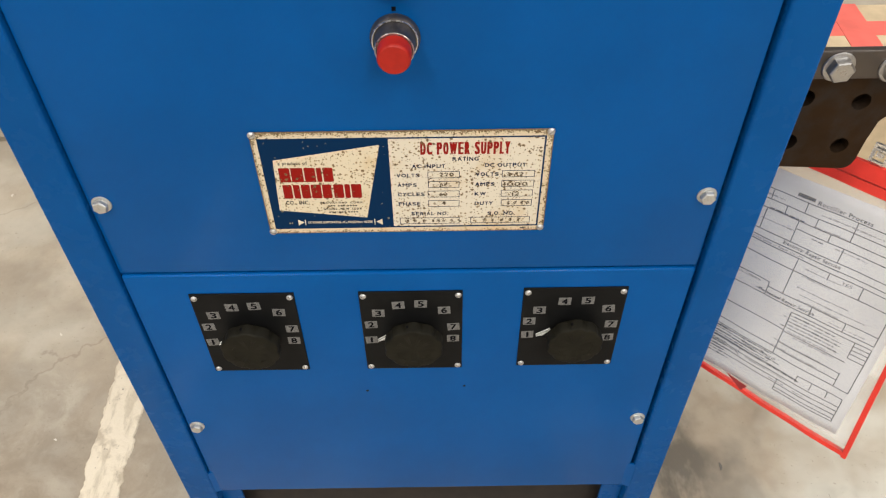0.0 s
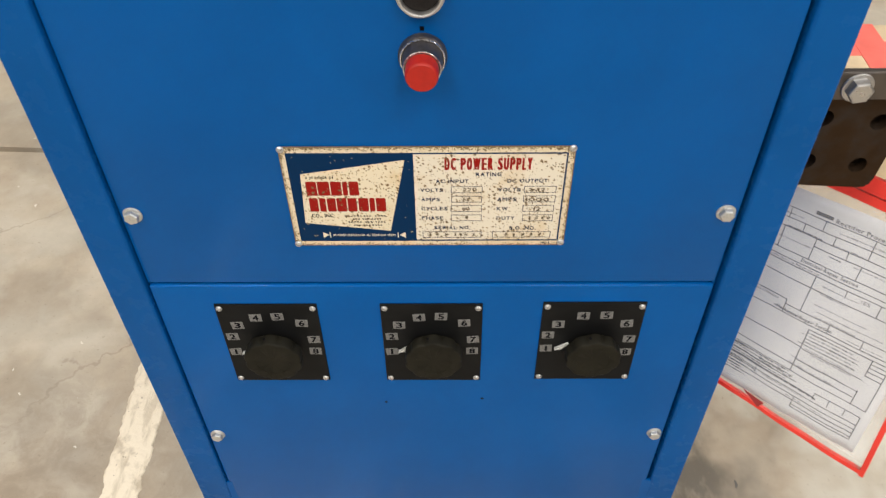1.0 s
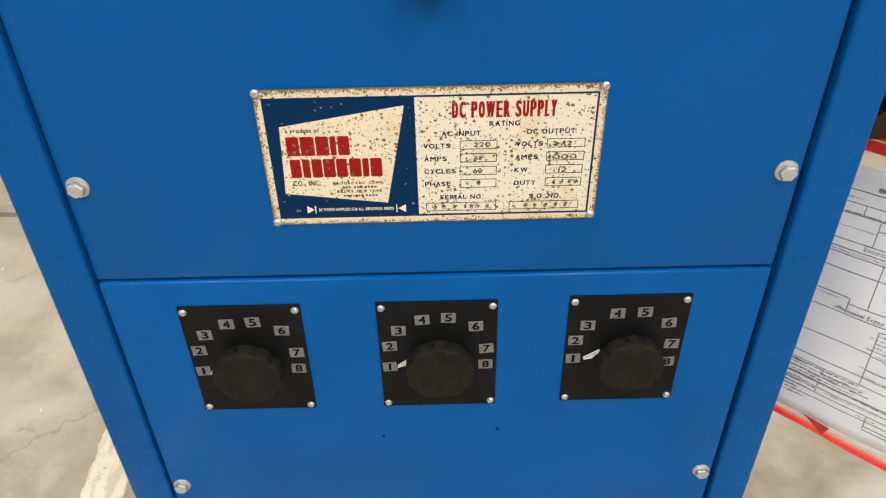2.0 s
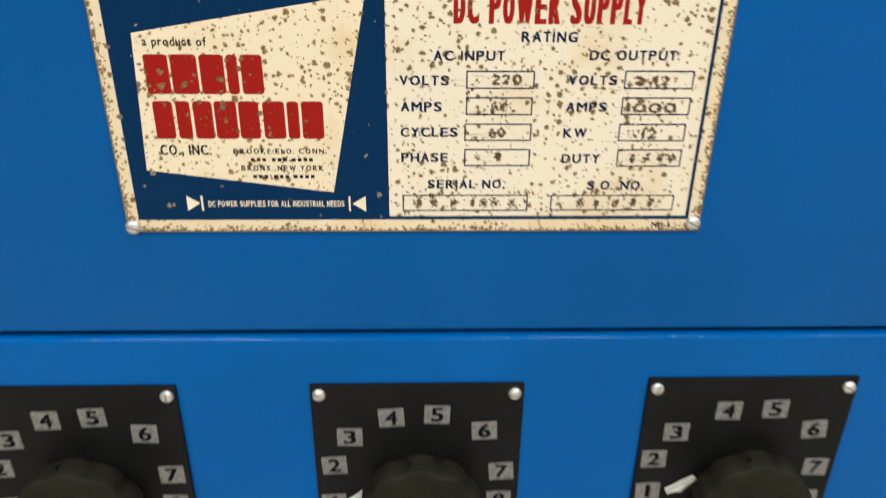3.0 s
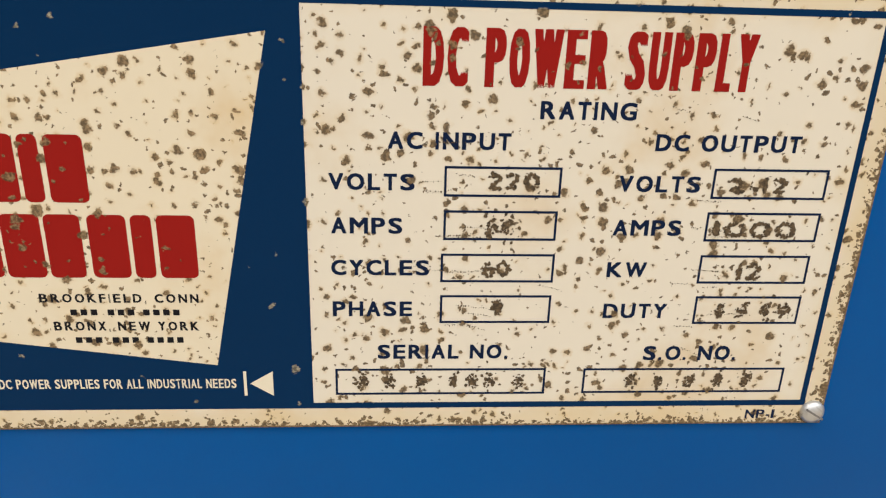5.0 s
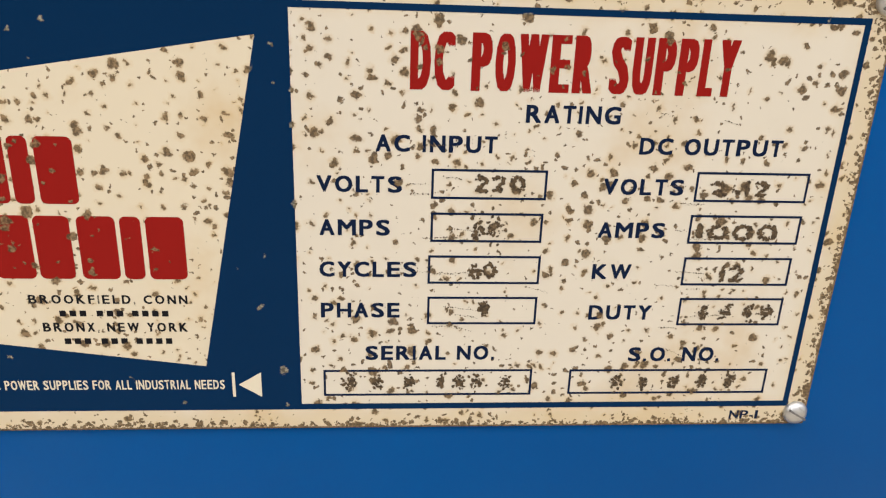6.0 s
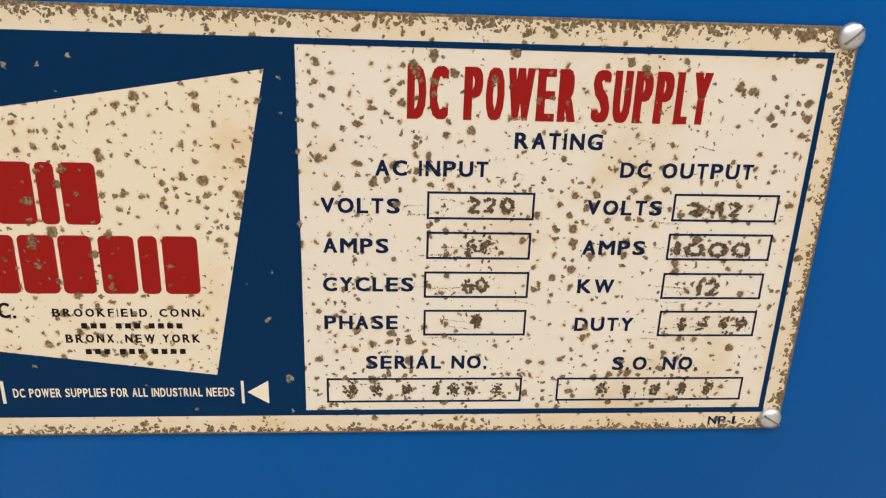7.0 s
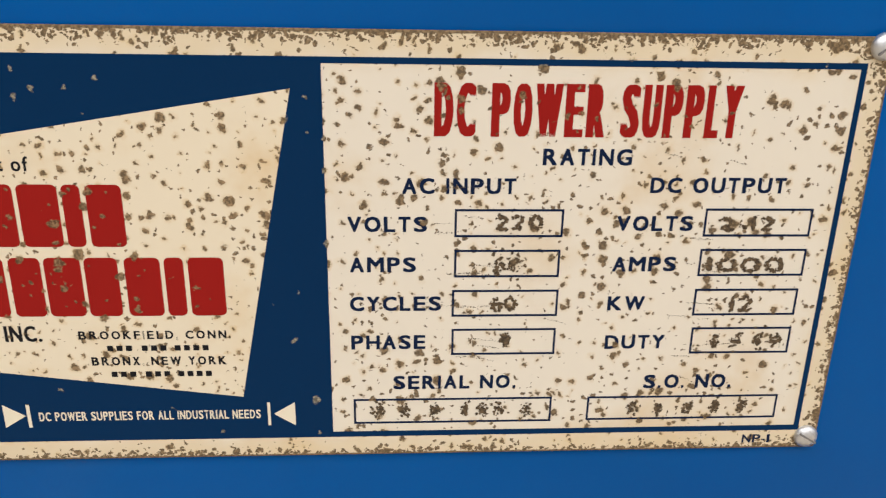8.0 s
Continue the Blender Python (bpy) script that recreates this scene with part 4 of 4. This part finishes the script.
def job_sheet():
    tilt = 3.6
    page = part("job_sheet", strip(bmesh.new(), -0.055, 0.0950, 0.3245, 0.532, 0.0004, tilt, 0.008, 0.0003), M_PAPER, None, smooth=True)
    tagged(page, "white printed repair form with ruled tables, inside a clear sleeve", "paper form")
    L, R = -0.055, 0.0885

    def rule(u0, u1, v0, v1, name="ruled_line", material=M_PRINT):
        part(name, strip(bmesh.new(), u0, u1, v0, v1, 0.00062, tilt, 0.006), material, page)

    w = 0.0008
    for v, u0, u1 in ((0.5138, L, R), (0.5040, L, R), (0.4955, L, R), (0.4882, -0.0040, R), (0.4752, L, R), (0.4688, L, R), (0.4645, L, R), (0.4528, L, R), (0.4330, L, -0.006), (0.4285, -0.006, R), (0.4195, L, R), (0.4155, 0.0205, R), (0.3957, L, 0.0205), (0.3945, 0.0205, 0.075), (0.3824, 0.0205, 0.0756), (0.3755, L, 0.0756), (0.3690, L, R), (0.3612, 0.0476, 0.0873), (0.3569, L, 0.0476), (0.3520, L, 0.0873), (0.3471, L, 0.0873), (0.3425, -0.007, 0.0873), (0.3381, 0.0333, 0.0873), (0.3352, 0.0333, 0.0873)):
        rule(u0, u1, v - w / 2, v + w / 2)
    for u, v0, v1 in ((-0.0318, 0.5040, 0.5138), (-0.0171, 0.4955, 0.5040), (-0.0025, 0.5040, 0.5138), (0.0093, 0.4955, 0.5040), (0.0376, 0.4955, 0.5138), (-0.0320, 0.4752, 0.4955), (-0.0042, 0.4752, 0.4955), (0.0227, 0.4882, 0.4955), (0.0360, 0.4752, 0.4882), (0.0078, 0.4285, 0.4645), (0.0348, 0.4580, 0.4645), (0.0622, 0.4528, 0.4645), (-0.0060, 0.4195, 0.4330), (0.0338, 0.4195, 0.4285), (0.0625, 0.4195, 0.4285), (R, 0.4195, 0.5138), (0.0205, 0.3690, 0.4155), (R, 0.3690, 0.4155), (0.0750, 0.3990, 0.4155), (0.0756, 0.3690, 0.3836), (-0.0070, 0.3471, 0.3569), (0.0333, 0.3352, 0.3471), (0.0476, 0.3540, 0.3612), (0.0606, 0.3540, 0.3612), (0.0744, 0.3540, 0.3612), (0.0873, 0.3352, 0.3612)):
        rule(u - w / 2, u + w / 2, v0, v1)
    for v in (0.4117, 0.4079, 0.4040, 0.3995):
        rule(0.0750, R, v - w / 2, v + w / 2)
    # headings
    part("print_bar", strip(bmesh.new(), -0.0128, 0.0016, 0.5163, 0.5196, 0.00065, tilt), M_PRINT, page)
    sheet_text("Rectifier Process", 0.0042, 0.0476, 0.5152, 0.5190, M_PRINT, page, 0.08)
    sheet_text("Electrical Repair Section", -0.0089, 0.0400, 0.4708, 0.4742, M_PRINT, page, 0.08)
    sheet_text("Are We Going to Repair the Unit", -0.0390, 0.0110, 0.4656, 0.4678, M_PRINT, page)
    sheet_text("YES", 0.0464, 0.0545, 0.4592, 0.4622, M_PRINT, page)
    sheet_text("Mechanical Repair Section", -0.0124, 0.0375, 0.4211, 0.4246, M_PRINT, page, 0.08)
    sheet_text("Work Complete", -0.0390, -0.0135, 0.4292, 0.4318, M_PRINT, page)
    sheet_text("Remote Control", -0.0076, 0.0245, 0.3626, 0.3660, M_PRINT, page, 0.08)
    # small print too fine to read
    rng = random.Random(11)

    def print_line(v, u0, u1, material):
        v = float(np.interp(v, (0.3155, 0.3545, 0.4120, 0.4225, 0.4690, 0.4755, 0.5225), (0.3357, 0.3690, 0.4155, 0.4195, 0.4645, 0.4685, 0.5138)))
        u0 = max(u0, L)
        if u0 > u1 - 0.002:
            return
        bm, u = bmesh.new(), u0
        while u < u1:
            n = rng.uniform(0.0022, 0.0075)
            h = rng.choice((0.0004, 0.0005, 0.0007))
            strip(bm, u, min(u + n, u1), v - h, v + h, 0.00062, tilt, 0.006)
            u += n + 0.0010
        part("print_bar", bm, material, page)

    for v, u0, u1, mat in ((0.5165, -0.09, -0.07, M_FAINT), (0.5165, -0.055, -0.02, M_FAINT), (0.5165, 0.01, 0.06, M_FAINT), (0.5045, -0.03, 0.0, M_PRINT), (0.5045, 0.008, 0.036, M_FAINT), (0.4930, -0.034, -0.004, M_FAINT), (0.4930, 0.01, 0.02, M_PRINT), (0.4930, 0.03, 0.056, M_FAINT), (0.4815, -0.09, -0.05, M_FAINT), (0.4630, 0.016, 0.046, M_FAINT), (0.4555, 0.016, 0.040, M_FAINT), (0.4440, 0.016, 0.06, M_FAINT), (0.4380, 0.02, 0.075, M_FAINT), (0.4330, 0.02, 0.055, M_FAINT), (0.4255, -0.015, 0.01, M_FAINT), (0.4255, 0.05, 0.08, M_FAINT), (0.4080, 0.02, 0.06, M_PRINT), (0.4040, 0.016, 0.066, M_FAINT), (0.4000, 0.02, 0.066, M_PRINT), (0.3960, 0.02, 0.062, M_FAINT), (0.3920, 0.016, 0.066, M_PRINT), (0.3880, 0.024, 0.06, M_FAINT), (0.3840, 0.03, 0.066, M_FAINT), (0.3720, 0.016, 0.058, M_FAINT), (0.3640, 0.016, 0.058, M_FAINT), (0.3515, -0.09, -0.02, M_PRINT), (0.3455, -0.092, 0.03, M_PRINT), (0.3392, -0.092, 0.05, M_PRINT), (0.3328, -0.09, -0.02, M_PRINT), (0.3328, 0.0, 0.04, M_FAINT), (0.3258, -0.09, -0.02, M_PRINT), (0.3258, 0.026, 0.040, M_FAINT), (0.3258, 0.049, 0.060, M_FAINT)):
        print_line(v, u0, u1, mat)
    for k in range(11):
        print_line(0.3525 - 0.0033 * k, -0.055, (0.020 if k < 5 else -0.008) - 0.006 * (k % 3), M_PRINT)
    # the sleeve: clear film, welded red rim, header band and a wire clip
    tilt = 0.75
    piv = (0.0, 0.45)
    ul, ur, vb, vt = -0.058, 0.1175, 0.3165, 0.546
    film = part("document_sleeve", strip(bmesh.new(), ul, ur, vb, vt, 0.0022, tilt, 0.012, 0.0002, piv, 0.097), M_FILM, None, smooth=True)
    tagged(film, "clear vinyl document sleeve with red rim hanging from bus bar", "document sleeve")
    film.visible_shadow = False
    back = part("back_film", strip(bmesh.new(), ul + 0.003, ur - 0.004, vb + 0.006, vt, -0.0016, tilt, 0.012, 0.0002, piv, 0.097), M_FILM, film)
    back.visible_shadow = False
    rim = 0.0029
    for u0, u1, v0, v1 in ((ul, ur, vb - 0.002, vb + rim - 0.001), (ul - 0.002, ul + rim, vb + rim - 0.001, vt)):
        part("red_rim", strip(bmesh.new(), u0, u1, v0, v1, 0.0028, tilt, 0.006, 0.0052, piv), M_RED_VINYL, film)
    # the free side is pulled in towards the top
    part("red_rim", strip(bmesh.new(), 0.1158, 0.1200, 0.3150, vt, 0.0028, tilt + 5.6, 0.006, 0.0052, (0.1200, 0.3150)), M_RED_VINYL, film)
    part("header_band", strip(bmesh.new(), ul, ur - 0.022, vt - 0.004, vt + 0.0035, 0.0030, tilt, 0.006, 0.0056, piv), M_RED_VINYL, film)
    part("header_band", strip(bmesh.new(), ul, ur - 0.022, vt + 0.005, vt + 0.0175, 0.0030, tilt, 0.006, 0.0056, piv), M_RED_VINYL, film)
    bm = bmesh.new()
    a, b, c = on_sheet(-0.0010, 0.3261, 0.0040), on_sheet(0.0209, 0.3257, 0.0040), on_sheet(0.0174, 0.3175, 0.0040)
    d = NDIR * -0.0004
    v = [bm.verts.new(p) for p in (a, b, c, a + d, b + d, c + d)]
    for f in ((0, 1, 2), (5, 4, 3), (0, 3, 4, 1), (1, 4, 5, 2), (2, 5, 3, 0)):
        bm.faces.new([v[i] for i in f])
    part("corner_tab", bm, plain("dark_red_tab", (0.32, 0.03, 0.03), 0.5), film, "dark red printed triangle")
    # spring clip between band and bar
    bm = bmesh.new()
    o = on_sheet(0.0230, 0.5660, 0.0)
    for du, dv, su, sv, dn in ((0, 0.0, 0.013, 0.0022, 0.004), (0, 0.015, 0.013, 0.0022, 0.004), (-0.0054, 0.0075, 0.0022, 0.0128, 0.004), (0.0054, 0.0075, 0.0022, 0.0128, 0.004), (0, 0.0075, 0.005, 0.0045, 0.006), (0, 0.0115, 0.009, 0.0018, 0.006)):
        got = bmesh.ops.create_cube(bm, size=1.0)["verts"]
        for v in got:
            v.co = o + UDIR * (du + v.co.x * su) + NDIR * (v.co.y * dn) + Vector((0, 0, dv + v.co.z * sv))
    part("spring_clip", bm, M_CHROME, film, "bright metal buckle clip")


job_sheet()


# ---------------------------------------------------------------- carton behind the bus bars
def carton():
    x0, x1, y0, y1, h = 0.40, 0.93, 0.480, 0.612, 0.40
    c = tagged(holder("cardboard_box", (x0 + x1) / 2, (y0 + y1) / 2, 0), "brown cardboard box sealed with crossed red tape, on the floor", "box")
    smooth_by_angle(part("body", box(x0, x1, y0, y1, 0.0, h, 0.003, 2), M_CARTON, c))
    part("tape", box(x0, x1, 0.5235, 0.5610, h - 0.001, h + 0.0006), M_TAPE, c)
    bm = box(-0.021, 0.021, -0.085, 0.085, h - 0.001, h + 0.0011)
    bmesh.ops.transform(bm, matrix=Matrix.Translation((0.602, y0 + 0.066, 0)) @ Matrix.Rotation(radians(-4), 4, "Z"), verts=bm.verts)
    bmesh.ops.bisect_plane(bm, geom=bm.verts[:] + bm.edges[:] + bm.faces[:], plane_co=(0, y1 - 0.001, 0), plane_no=(0, 1, 0), clear_outer=True)
    bmesh.ops.bisect_plane(bm, geom=bm.verts[:] + bm.edges[:] + bm.faces[:], plane_co=(0, y0 + 0.001, 0), plane_no=(0, -1, 0), clear_outer=True)
    part("tape", bm, M_TAPE, c)


carton()
